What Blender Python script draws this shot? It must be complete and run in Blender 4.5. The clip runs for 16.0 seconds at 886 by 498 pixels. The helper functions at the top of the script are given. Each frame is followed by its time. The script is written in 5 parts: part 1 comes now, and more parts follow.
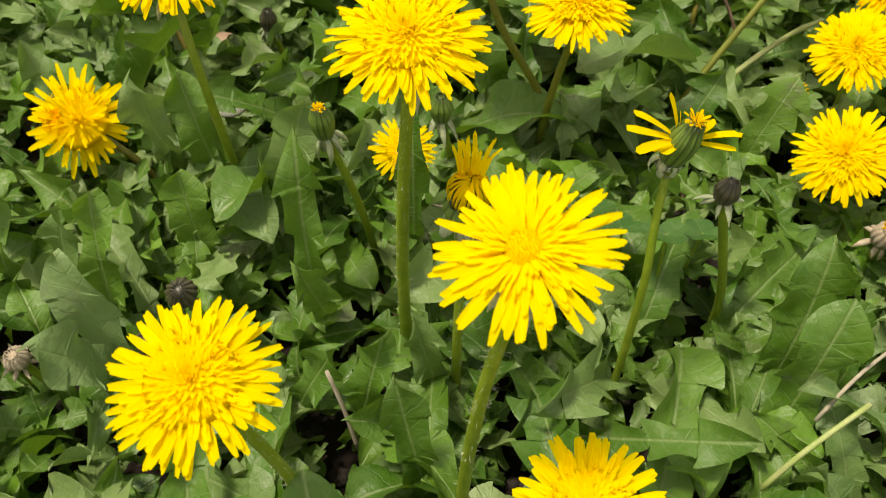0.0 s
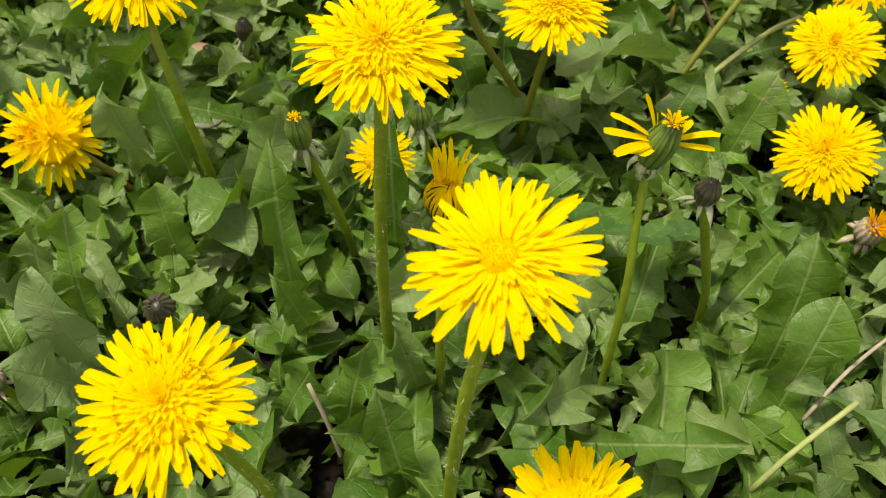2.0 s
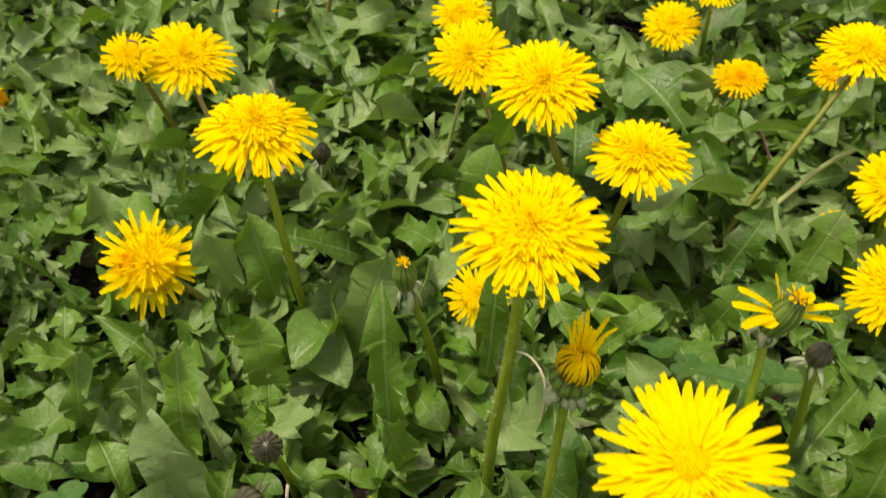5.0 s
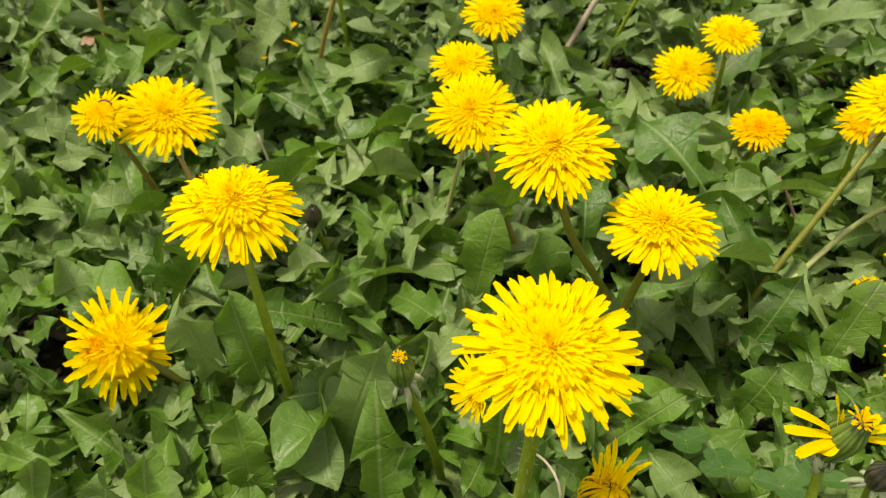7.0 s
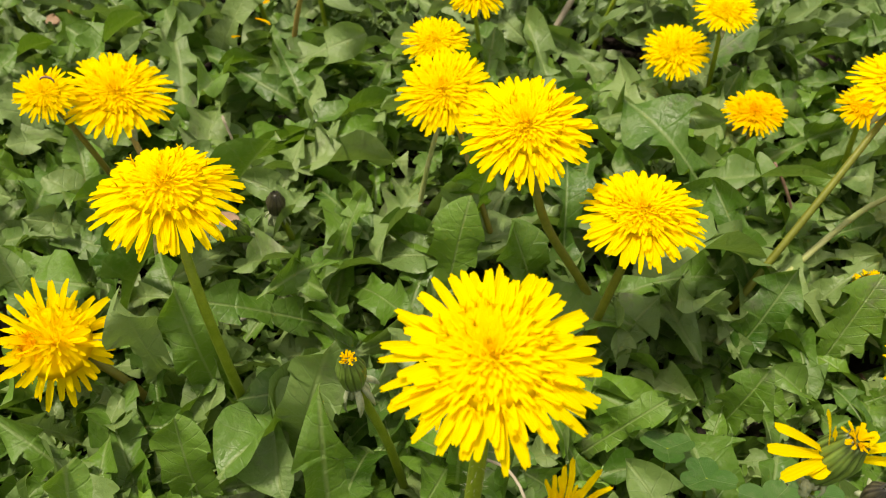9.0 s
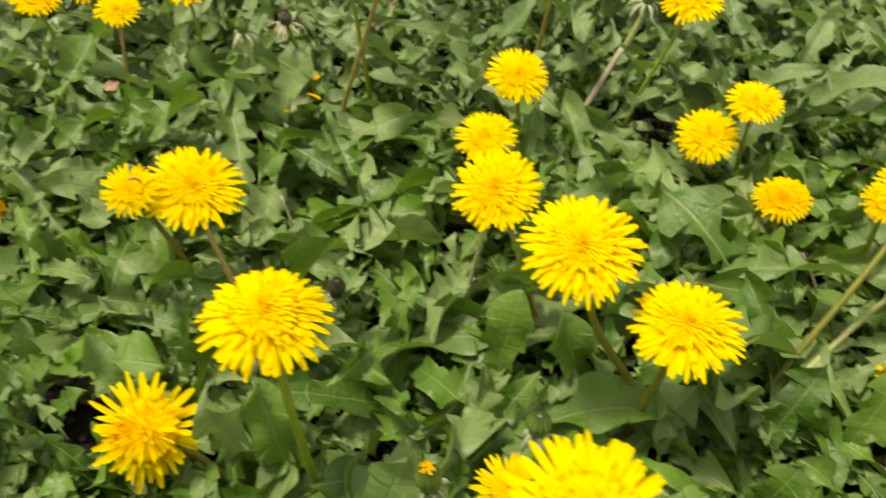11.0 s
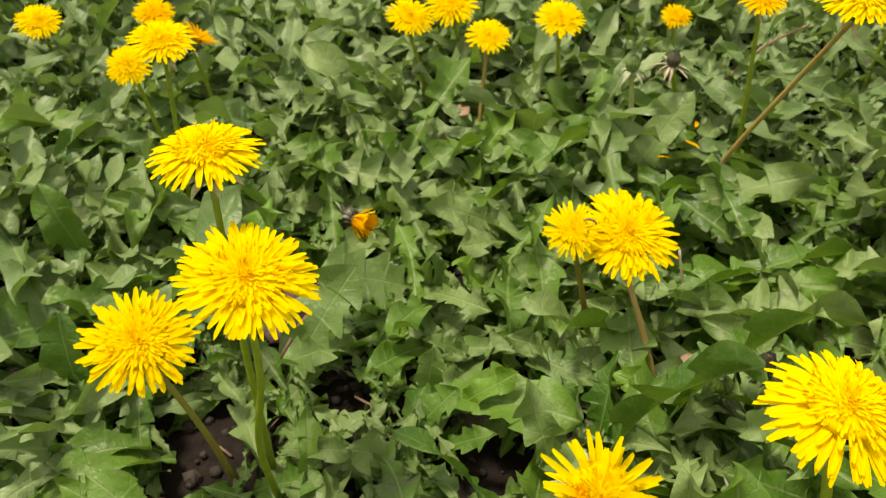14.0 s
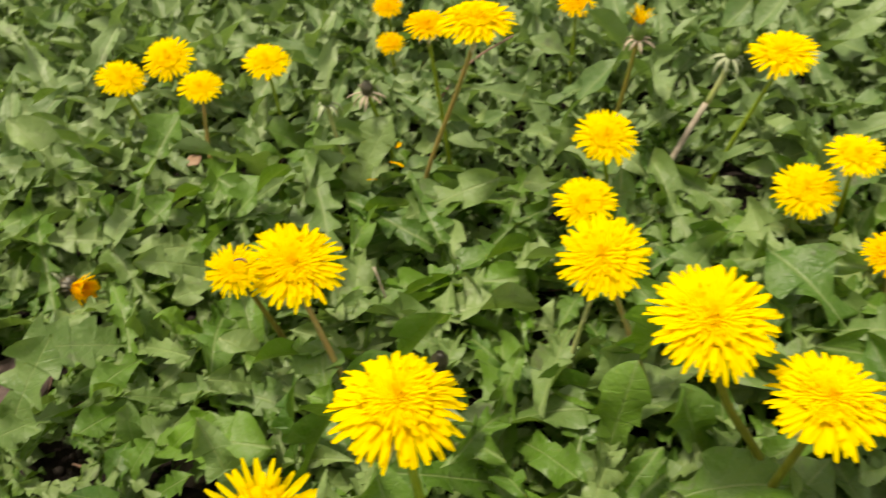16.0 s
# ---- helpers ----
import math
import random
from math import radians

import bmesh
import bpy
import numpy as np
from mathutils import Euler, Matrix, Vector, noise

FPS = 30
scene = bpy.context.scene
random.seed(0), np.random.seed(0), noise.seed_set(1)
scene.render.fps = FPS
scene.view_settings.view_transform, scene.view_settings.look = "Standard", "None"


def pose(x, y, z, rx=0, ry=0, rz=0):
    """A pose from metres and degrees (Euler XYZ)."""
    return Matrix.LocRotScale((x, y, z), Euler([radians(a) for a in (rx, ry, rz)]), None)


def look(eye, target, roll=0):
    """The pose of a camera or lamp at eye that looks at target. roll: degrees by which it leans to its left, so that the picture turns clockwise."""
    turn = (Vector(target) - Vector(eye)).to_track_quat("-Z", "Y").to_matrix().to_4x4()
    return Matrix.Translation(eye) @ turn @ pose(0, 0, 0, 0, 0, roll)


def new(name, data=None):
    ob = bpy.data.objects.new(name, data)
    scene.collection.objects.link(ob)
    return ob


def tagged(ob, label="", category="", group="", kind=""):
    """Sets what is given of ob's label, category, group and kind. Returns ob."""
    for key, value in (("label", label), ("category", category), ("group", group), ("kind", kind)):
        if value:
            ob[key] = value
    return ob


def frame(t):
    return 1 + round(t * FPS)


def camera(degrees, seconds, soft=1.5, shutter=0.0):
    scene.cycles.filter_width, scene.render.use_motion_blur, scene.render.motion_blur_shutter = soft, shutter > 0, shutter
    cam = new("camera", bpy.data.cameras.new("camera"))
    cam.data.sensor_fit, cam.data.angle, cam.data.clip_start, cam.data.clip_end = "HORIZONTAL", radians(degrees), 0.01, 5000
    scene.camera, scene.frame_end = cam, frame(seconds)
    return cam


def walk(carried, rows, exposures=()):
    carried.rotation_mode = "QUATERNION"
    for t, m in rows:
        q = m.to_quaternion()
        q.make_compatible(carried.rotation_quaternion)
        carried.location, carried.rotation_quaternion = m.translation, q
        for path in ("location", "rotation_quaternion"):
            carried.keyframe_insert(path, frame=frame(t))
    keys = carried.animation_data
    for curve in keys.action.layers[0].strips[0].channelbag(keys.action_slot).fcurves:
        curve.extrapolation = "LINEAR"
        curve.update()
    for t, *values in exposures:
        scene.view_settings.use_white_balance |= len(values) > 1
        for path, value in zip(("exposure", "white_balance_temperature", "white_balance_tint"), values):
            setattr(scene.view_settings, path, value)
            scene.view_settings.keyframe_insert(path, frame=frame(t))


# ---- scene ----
cam = camera(57.5, 16.0, soft=1.0, shutter=0.5)
cam.data.dof.use_dof, cam.data.dof.focus_distance, cam.data.dof.aperture_fstop = True, 0.24, 33.0
PATH = [
    (0, (0.009, 0.02, 0.295), (-0.024, 1.329, -1.217), -1.6),
    (0.5, (0.006, 0.023, 0.298), (-0.013, 1.338, -1.209), -1.7),
    (1, (0.01, 0.023, 0.294), (-0.011, 1.34, -1.212), -2.1),
    (1.5, (0.013, 0.024, 0.292), (-0.003, 1.342, -1.212), -2.4),
    (2, (0.012, 0.023, 0.293), (0.006, 1.341, -1.212), -2.2),
    (2.5, (0.01, 0.024, 0.3), (0.011, 1.343, -1.203), -2.1),
    (3, (0.004, 0.026, 0.303), (0.016, 1.362, -1.185), -1.9),
    (3.5, (-0.009, 0.028, 0.309), (0.017, 1.397, -1.149), -1.4),
    (4, (-0.021, 0.031, 0.316), (0.01, 1.425, -1.117), -1.0),
    (4.5, (-0.027, 0.032, 0.315), (0.001, 1.453, -1.091), -0.7),
    (5, (-0.028, 0.037, 0.321), (-0.015, 1.475, -1.068), -0.8),
    (5.2, (-0.031, 0.04, 0.328), (-0.024, 1.483, -1.056), -0.9),
    (7.5, (-0.024, 0.087, 0.303), (-0.007, 1.569, -1.04), -1.2),
    (8, (-0.018, 0.094, 0.293), (-0.002, 1.565, -1.061), -1.1),
    (10.5, (-0.011, 0.098, 0.327), (-0.013, 1.557, -1.041), -1.4),
    (11, (-0.034, 0.102, 0.345), (-0.041, 1.574, -1.008), -0.9),
    (11.5, (-0.074, 0.101, 0.356), (-0.125, 1.593, -0.976), 0.8),
    (12, (-0.099, 0.102, 0.354), (-0.192, 1.609, -0.958), 0.4),
    (12.5, (-0.135, 0.1, 0.349), (-0.351, 1.616, -0.939), -1.7),
    (13, (-0.162, 0.105, 0.34), (-0.456, 1.61, -0.944), -2.2),
    (13.5, (-0.169, 0.11, 0.328), (-0.506, 1.599, -0.964), -2.0),
    (14, (-0.173, 0.117, 0.335), (-0.542, 1.605, -0.949), -2.1),
    (14.5, (-0.162, 0.125, 0.333), (-0.508, 1.624, -0.944), -2.0),
    (15, (-0.133, 0.128, 0.333), (-0.392, 1.646, -0.943), -2.9),
    (15.5, (-0.101, 0.124, 0.338), (-0.275, 1.66, -0.931), -3.9),
    (16, (-0.065, 0.115, 0.349), (-0.168, 1.667, -0.908), -5.0),
]
walk(cam, [(t, look(eye, target, roll)) for t, eye, target, roll in PATH], [(0.0, 0.74, 7500, 9), (5.0, 0.74, 7500, 9), (11.0, 0.84, 7700, 11), (16.0, 0.84, 7700, 11)])

# ---- world and light: a bright overcast day ----
world = bpy.data.worlds.new("overcast_sky")
scene.world = world
world.use_nodes = True
wn, wl = world.node_tree.nodes, world.node_tree.links
sky = wn.new("ShaderNodeTexSky")
sky.sky_type, sky.sun_disc = "NISHITA", False
sky.sun_elevation, sky.sun_rotation = radians(73), radians(-86)
sky.air_density, sky.dust_density, sky.ozone_density = 1.0, 4.0, 1.0
soften = wn.new("ShaderNodeMix")
soften.data_type = "RGBA"
soften.inputs[0].default_value = 0.65
soften.inputs[7].default_value = (7.4, 7.2, 6.8, 1)
wl.new(sky.outputs[0], soften.inputs[6])
wl.new(soften.outputs[2], wn["Background"].inputs[0])
wn["Background"].inputs[1].default_value = 0.102

sun_data = bpy.data.lights.new("sun", "SUN")
sun_data.energy, sun_data.angle, sun_data.color = 3.0, radians(10), (1.0, 0.95, 0.86)
sun = new("sun", sun_data)
sun.matrix_world = look((-0.7, 0.25, 2.4), (0, 0.2, 0))


# ---- materials ----
def material(name):
    m = bpy.data.materials.new(name)
    m.use_nodes = True
    return m, m.node_tree.nodes, m.node_tree.links, m.node_tree.nodes["Principled BSDF"]


def node(ns, kind, **values):
    n = ns.new(kind)
    for key, v in values.items():
        if key == "data_type":
            n.data_type = v
        elif key == "operation":
            n.operation = v
        elif key == "blend_type":
            n.blend_type = v
        else:
            n.inputs[key.replace("_", " ")].default_value = v
    return n


def mix(ns, ls, fac, a, b, kind="MIX"):
    m = ns.new("ShaderNodeMix")
    m.data_type, m.blend_type = "RGBA", kind
    for slot, v in ((0, fac), (6, a), (7, b)):
        if isinstance(v, (int, float)):
            m.inputs[slot].default_value = v
        elif isinstance(v, tuple):
            m.inputs[slot].default_value = (*v, 1) if len(v) == 3 else v
        else:
            ls.new(v, m.inputs[slot])
    return m.outputs[2]


def ramp(ns, ls, value, lo, hi, a=0.0, b=1.0):
    r = ns.new("ShaderNodeMapRange")
    r.inputs[1].default_value, r.inputs[2].default_value = lo, hi
    r.inputs[3].default_value, r.inputs[4].default_value = a, b
    ls.new(value, r.inputs[0])
    return r.outputs[0]


def calc(ns, ls, op, a, b=0.0):
    m = ns.new("ShaderNodeMath")
    m.operation = op
    for slot, v in ((0, a), (1, b)):
        if isinstance(v, (int, float)):
            m.inputs[slot].default_value = v
        else:
            ls.new(v, m.inputs[slot])
    return m.outputs[0]


def noise_tex(ns, ls, scale, detail=4.0, coords=None, rough=0.55):
    n = ns.new("ShaderNodeTexNoise")
    n.inputs["Scale"].default_value, n.inputs["Detail"].default_value = scale, detail
    n.inputs["Roughness"].default_value = rough
    if coords is not None:
        ls.new(coords, n.inputs["Vector"])
    return n.outputs[0]


def random_value(ns, ls):
    """A number for each object and each loose piece of a mesh."""
    a, b = ns.new("ShaderNodeObjectInfo").outputs["Random"], ns.new("ShaderNodeNewGeometry").outputs["Random Per Island"]
    return calc(ns, ls, "FRACT", calc(ns, ls, "ADD", a, b))


def world_place(ns):
    return ns.new("ShaderNodeNewGeometry").outputs["Position"]


def bump(ns, ls, height, strength, distance, bsdf):
    b = ns.new("ShaderNodeBump")
    b.inputs["Strength"].default_value, b.inputs["Distance"].default_value = strength, distance
    ls.new(height, b.inputs["Height"])
    ls.new(b.outputs[0], bsdf.inputs["Normal"])
    return b.outputs[0]


def thin(m, ns, ls, bsdf, colour, share, normal=None):
    """Lets some light shine through a thin blade or petal."""
    tr = ns.new("ShaderNodeBsdfTranslucent")
    if isinstance(colour, tuple):
        tr.inputs[0].default_value = (*colour, 1)
    else:
        ls.new(colour, tr.inputs[0])
    if normal is not None:
        ls.new(normal, tr.inputs["Normal"])
    both = ns.new("ShaderNodeMixShader")
    both.inputs[0].default_value = share
    ls.new(bsdf.outputs[0], both.inputs[1])
    ls.new(tr.outputs[0], both.inputs[2])
    ls.new(both.outputs[0], ns["Material Output"].inputs[0])


def leaf_material(name, dark, light, stain=0.5, gloss=0.46):
    m, ns, ls, b = material(name)
    place = world_place(ns)
    r = random_value(ns, ls)
    uv = ns.new("ShaderNodeSeparateXYZ")
    ls.new(ns.new("ShaderNodeUVMap").outputs[0], uv.inputs[0])
    col = mix(ns, ls, r, dark, light)
    blot = noise_tex(ns, ls, 70, 3, place)
    col = mix(ns, ls, ramp(ns, ls, blot, 0.35, 0.7, 0, 0.55), col, tuple(0.6 * c + 0.4 * d for c, d in zip(light, (0.11, 0.18, 0.05))))
    # greyish purple blemishes and dust
    spot = noise_tex(ns, ls, 38, 5, place, 0.7)
    col = mix(ns, ls, ramp(ns, ls, spot, 0.60, 0.72, 0, stain * 1.3), col, (0.10, 0.085, 0.075))
    dust = noise_tex(ns, ls, 420, 3, place)
    col = mix(ns, ls, ramp(ns, ls, dust, 0.5, 0.8, 0, 0.25), col, (0.19, 0.22, 0.11))
    # pale midrib and side veins
    off = calc(ns, ls, "ABSOLUTE", calc(ns, ls, "SUBTRACT", uv.outputs[1], 0.5))
    rib = ramp(ns, ls, off, 0.003, 0.010, 0.55, 0.0)
    col = mix(ns, ls, rib, col, (0.20, 0.27, 0.10))
    warp = calc(ns, ls, "MULTIPLY", noise_tex(ns, ls, 60, 3, place), 0.10)
    veins = calc(ns, ls, "SINE", calc(ns, ls, "MULTIPLY", calc(ns, ls, "ADD", warp, calc(ns, ls, "SUBTRACT", uv.outputs[0], calc(ns, ls, "MULTIPLY", off, 0.8))), 70.0))
    vein = ramp(ns, ls, veins, 0.90, 1.0, 0.0, 0.12)
    col = mix(ns, ls, vein, col, (0.17, 0.24, 0.11))
    ls.new(col, b.inputs["Base Color"])
    ls.new(ramp(ns, ls, blot, 0.3, 0.7, gloss - 0.08, gloss + 0.14), b.inputs["Roughness"])
    b.inputs["Specular IOR Level"].default_value = 0.42
    crinkle = calc(ns, ls, "ADD", calc(ns, ls, "ADD", noise_tex(ns, ls, 300, 3, place), calc(ns, ls, "MULTIPLY", noise_tex(ns, ls, 95, 2, place), 1.6)), calc(ns, ls, "ADD", calc(ns, ls, "MULTIPLY", vein, -1.6), calc(ns, ls, "MULTIPLY", rib, -0.8)))
    nrm = bump(ns, ls, crinkle, 0.5, 0.0014, b)
    through_col = mix(ns, ls, 0.5, col, (0.20, 0.36, 0.015))
    thin(m, ns, ls, b, through_col, 0.28, nrm)
    return m


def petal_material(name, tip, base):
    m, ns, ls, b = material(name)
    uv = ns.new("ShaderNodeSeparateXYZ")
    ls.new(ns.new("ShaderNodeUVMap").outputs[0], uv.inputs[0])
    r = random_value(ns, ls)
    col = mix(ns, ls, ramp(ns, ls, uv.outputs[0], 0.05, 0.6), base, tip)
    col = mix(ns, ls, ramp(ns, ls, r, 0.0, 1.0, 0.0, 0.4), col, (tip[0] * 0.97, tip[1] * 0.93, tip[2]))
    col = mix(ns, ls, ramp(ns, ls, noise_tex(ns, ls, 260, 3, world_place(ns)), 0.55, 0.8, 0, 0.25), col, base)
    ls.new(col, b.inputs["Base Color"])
    b.inputs["Roughness"].default_value = 0.65
    b.inputs["Specular IOR Level"].default_value = 0.04
    lines = calc(ns, ls, "SINE", calc(ns, ls, "MULTIPLY", uv.outputs[1], 25.0))
    nrm = bump(ns, ls, lines, 0.4, 0.00007, b)
    thin(m, ns, ls, b, col, 0.55, nrm)
    return m


def plain_material(name, a, b_col, scale=120, rough=0.6, relief=0.3, depth=0.0006, share=0.0):
    m, ns, ls, b = material(name)
    place = world_place(ns)
    n = noise_tex(ns, ls, scale, 5, place)
    fine = noise_tex(ns, ls, scale * 6, 4, place)
    col = mix(ns, ls, ramp(ns, ls, n, 0.32, 0.68), a, b_col)
    col = mix(ns, ls, ramp(ns, ls, fine, 0.4, 0.8, 0, 0.4), col, tuple(0.55 * c for c in a))
    ls.new(col, b.inputs["Base Color"])
    b.inputs["Roughness"].default_value = rough
    b.inputs["Specular IOR Level"].default_value = 0.35
    nrm = bump(ns, ls, fine, relief, depth, b)
    if share:
        thin(m, ns, ls, b, col, share, nrm)
    return m


LEAF = leaf_material("dandelion_leaf_green", (0.026, 0.088, 0.004), (0.098, 0.200, 0.020))
LEAF_PALE = leaf_material("young_leaf_green", (0.072, 0.180, 0.008), (0.12, 0.24, 0.018), 0.2)
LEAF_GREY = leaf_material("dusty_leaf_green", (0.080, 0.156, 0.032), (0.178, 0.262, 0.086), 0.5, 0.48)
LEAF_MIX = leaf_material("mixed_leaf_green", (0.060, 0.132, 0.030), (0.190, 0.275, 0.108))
# palest and greyest of the leaf greens, for two broad leaves
LEAF_PALE_GREY = leaf_material("pale_grey_leaf_green", (0.145, 0.230, 0.080), (0.195, 0.285, 0.120), 0.4, 0.5)
CLOVER = leaf_material("clover_green", (0.022, 0.085, 0.008), (0.035, 0.11, 0.012), 0.1, 0.5)
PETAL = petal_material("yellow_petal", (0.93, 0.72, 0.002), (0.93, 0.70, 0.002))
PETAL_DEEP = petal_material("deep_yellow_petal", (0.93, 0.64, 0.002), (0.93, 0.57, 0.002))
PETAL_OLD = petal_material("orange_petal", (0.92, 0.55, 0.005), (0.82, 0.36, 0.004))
STEM = plain_material("green_stem", (0.155, 0.235, 0.012), (0.22, 0.30, 0.026), 180, 0.45, share=0.12)
STEM_BROWN = plain_material("brownish_green_stem", (0.20, 0.16, 0.028), (0.18, 0.20, 0.028), 90, 0.5, share=0.08)
STEM_OLIVE = plain_material("olive_stem", (0.115, 0.13, 0.010), (0.15, 0.17, 0.018), 110, 0.5, share=0.08)
STEM_RUST = plain_material("rust_brown_stem", (0.33, 0.23, 0.065), (0.27, 0.24, 0.06), 90, 0.5, share=0.08)
STEM_PALE = plain_material("pale_stem", (0.27, 0.34, 0.10), (0.37, 0.39, 0.18), 120, 0.5, share=0.1)
def barrel_material(name, dark, light):
    """Bracts side by side: a dark seam between each two, a paler back."""
    m, ns, ls, b = material(name)
    uv = ns.new("ShaderNodeSeparateXYZ")
    ls.new(ns.new("ShaderNodeUVMap").outputs[0], uv.inputs[0])
    wave = calc(ns, ls, "ABSOLUTE", calc(ns, ls, "COSINE", calc(ns, ls, "MULTIPLY", uv.outputs[1], 6.28318 * 6)))
    col = mix(ns, ls, ramp(ns, ls, wave, 0.05, 0.75), tuple(0.35 * c for c in dark), light)
    col = mix(ns, ls, ramp(ns, ls, uv.outputs[0], 0.75, 1.0, 0, 0.8), col, tuple(0.4 * c for c in dark))
    col = mix(ns, ls, ramp(ns, ls, noise_tex(ns, ls, 500, 4, world_place(ns)), 0.4, 0.7, 0, 0.5), col, dark)
    ls.new(col, b.inputs["Base Color"])
    b.inputs["Roughness"].default_value = 0.45
    return m


BARREL = barrel_material("ribbed_bud_green", (0.055, 0.105, 0.012), (0.125, 0.20, 0.035))
BARREL_DARK = barrel_material("ribbed_bud_dark", (0.032, 0.030, 0.016), (0.060, 0.055, 0.028))
BRACT = plain_material("bud_bract_green", (0.065, 0.11, 0.020), (0.12, 0.17, 0.038), 300, 0.5)
BRACT_DARK = plain_material("bud_bract_dark", (0.045, 0.050, 0.018), (0.07, 0.085, 0.03), 300, 0.5)
BRACT_PALE = plain_material("pale_outer_bract", (0.24, 0.29, 0.16), (0.40, 0.45, 0.28), 400, 0.65, share=0.1)
WITHERED = plain_material("withered_brown", (0.28, 0.22, 0.15), (0.42, 0.36, 0.27), 300, 0.8)
STRAW = plain_material("dry_straw", (0.27, 0.23, 0.17), (0.38, 0.34, 0.26), 200, 0.7)
TWIG = plain_material("brown_twig", (0.13, 0.075, 0.05), (0.22, 0.14, 0.10), 150, 0.8, 0.6)
BARK = plain_material("purple_brown_bark", (0.075, 0.050, 0.045), (0.11, 0.08, 0.072), 60, 0.85, 0.8, 0.002)
STONE = plain_material("grey_pebble", (0.22, 0.21, 0.20), (0.33, 0.32, 0.31), 90, 0.8, 0.5)
HAIR = plain_material("white_hair", (0.5, 0.52, 0.42), (0.6, 0.6, 0.5), 300, 0.7)
LEAF_DRY = plain_material("grey_dry_leaf", (0.15, 0.16, 0.12), (0.22, 0.22, 0.18), 120, 0.7, 0.5, 0.001, 0.1)
DRY_LEAF = plain_material("dry_brown_leaf", (0.24, 0.15, 0.09), (0.36, 0.25, 0.18), 90, 0.75, 0.6, 0.001, 0.1)


def soil_material():
    m, ns, ls, b = material("dark_soil")
    place = world_place(ns)
    big, mid, fine = noise_tex(ns, ls, 14, 5, place), noise_tex(ns, ls, 130, 6, place, 0.65), noise_tex(ns, ls, 700, 4, place, 0.7)
    col = mix(ns, ls, ramp(ns, ls, mid, 0.3, 0.7), (0.008, 0.006, 0.005), (0.024, 0.018, 0.015))
    col = mix(ns, ls, ramp(ns, ls, big, 0.45, 0.7, 0, 0.5), col, (0.034, 0.028, 0.025))
    col = mix(ns, ls, ramp(ns, ls, fine, 0.6, 0.8, 0, 0.5), col, (0.07, 0.06, 0.05))
    ls.new(col, b.inputs["Base Color"])
    b.inputs["Roughness"].default_value = 0.95
    b.inputs["Specular IOR Level"].default_value = 0.08
    bump(ns, ls, calc(ns, ls, "ADD", mid, calc(ns, ls, "MULTIPLY", fine, 0.4)), 0.9, 0.004, b)
    return m


SOIL = soil_material()
CRUMB = plain_material("soil_crumb", (0.022, 0.017, 0.013), (0.05, 0.04, 0.032), 90, 0.95, 0.8, 0.001)


# ---- builders ----
def mesh_from(name, verts, faces, uvs=None, smooth=True):
    me = bpy.data.meshes.new(name)
    me.from_pydata([tuple(v) for v in verts], [], faces)
    if uvs is not None:
        layer = me.uv_layers.new(name="UVMap")
        flat = np.empty(len(me.loops), dtype=np.int32)
        me.loops.foreach_get("vertex_index", flat)
        layer.data.foreach_set("uv", np.asarray(uvs, dtype=np.float32)[flat].ravel())
    if smooth:
        me.polygons.foreach_set("use_smooth", [True] * len(me.polygons))
    me.update()
    return me


def part(name, me, mat, parent=None, label="", m=None):
    """Links a mesh as one object, as a part of parent where there is one; m is its pose in the parent."""
    if not me.materials:
        me.materials.append(mat)
    ob = new(name, me)
    if parent is not None:
        ob.parent = parent
    if m is not None:
        ob.matrix_basis = m
    return tagged(ob, label) if label else ob


class Heap:
    """Gathers pieces that become one mesh."""

    def __init__(self):
        self.v, self.f, self.uv = [], [], []

    def add(self, verts, faces, uvs=None, m=None):
        k = len(self.v)
        if m is not None:
            turn = np.array(m)
            verts = (np.array([tuple(v) for v in verts]) @ turn[:3, :3].T + turn[:3, 3]).tolist()
        self.v += [tuple(v) for v in verts]
        self.f += [tuple([i + k for i in f]) for f in faces]
        self.uv += list(uvs) if uvs is not None else [(0.5, 0.5)] * len(verts)
        return self

    def mesh(self, name):
        return mesh_from(name, self.v, self.f, self.uv)


def frame_to(n, spin=0.0):
    """A turn that takes +z to n and keeps +x to the right."""
    z = Vector(n).normalized()
    x = (Vector((1, 0, 0)) - z * z.x).normalized()
    return (Matrix((x, z.cross(x), z)).transposed() @ Matrix.Rotation(spin, 3, "Z")).to_4x4()


def tube(points, radii, sides=8, caps=True):
    """A swept round stalk through points."""
    pts = [Vector(p) for p in points]
    v, f, uv = [], [], []
    side = Vector((1, 0, 0))
    for i, p in enumerate(pts):
        d = (pts[min(i + 1, len(pts) - 1)] - pts[max(i - 1, 0)]).normalized()
        side = (side - d * side.dot(d)).normalized()
        up = d.cross(side)
        for k in range(sides):
            a = 2 * math.pi * k / sides
            v.append(p + (side * math.cos(a) + up * math.sin(a)) * radii[i])
            uv.append((i / len(pts), k / sides))
    for i in range(len(pts) - 1):
        for k in range(sides):
            a, b = i * sides + k, i * sides + (k + 1) % sides
            f.append((a, b, b + sides, a + sides))
    if caps:
        f.append(tuple(range(sides))[::-1])
        f.append(tuple((len(pts) - 1) * sides + k for k in range(sides)))
    return v, f, uv


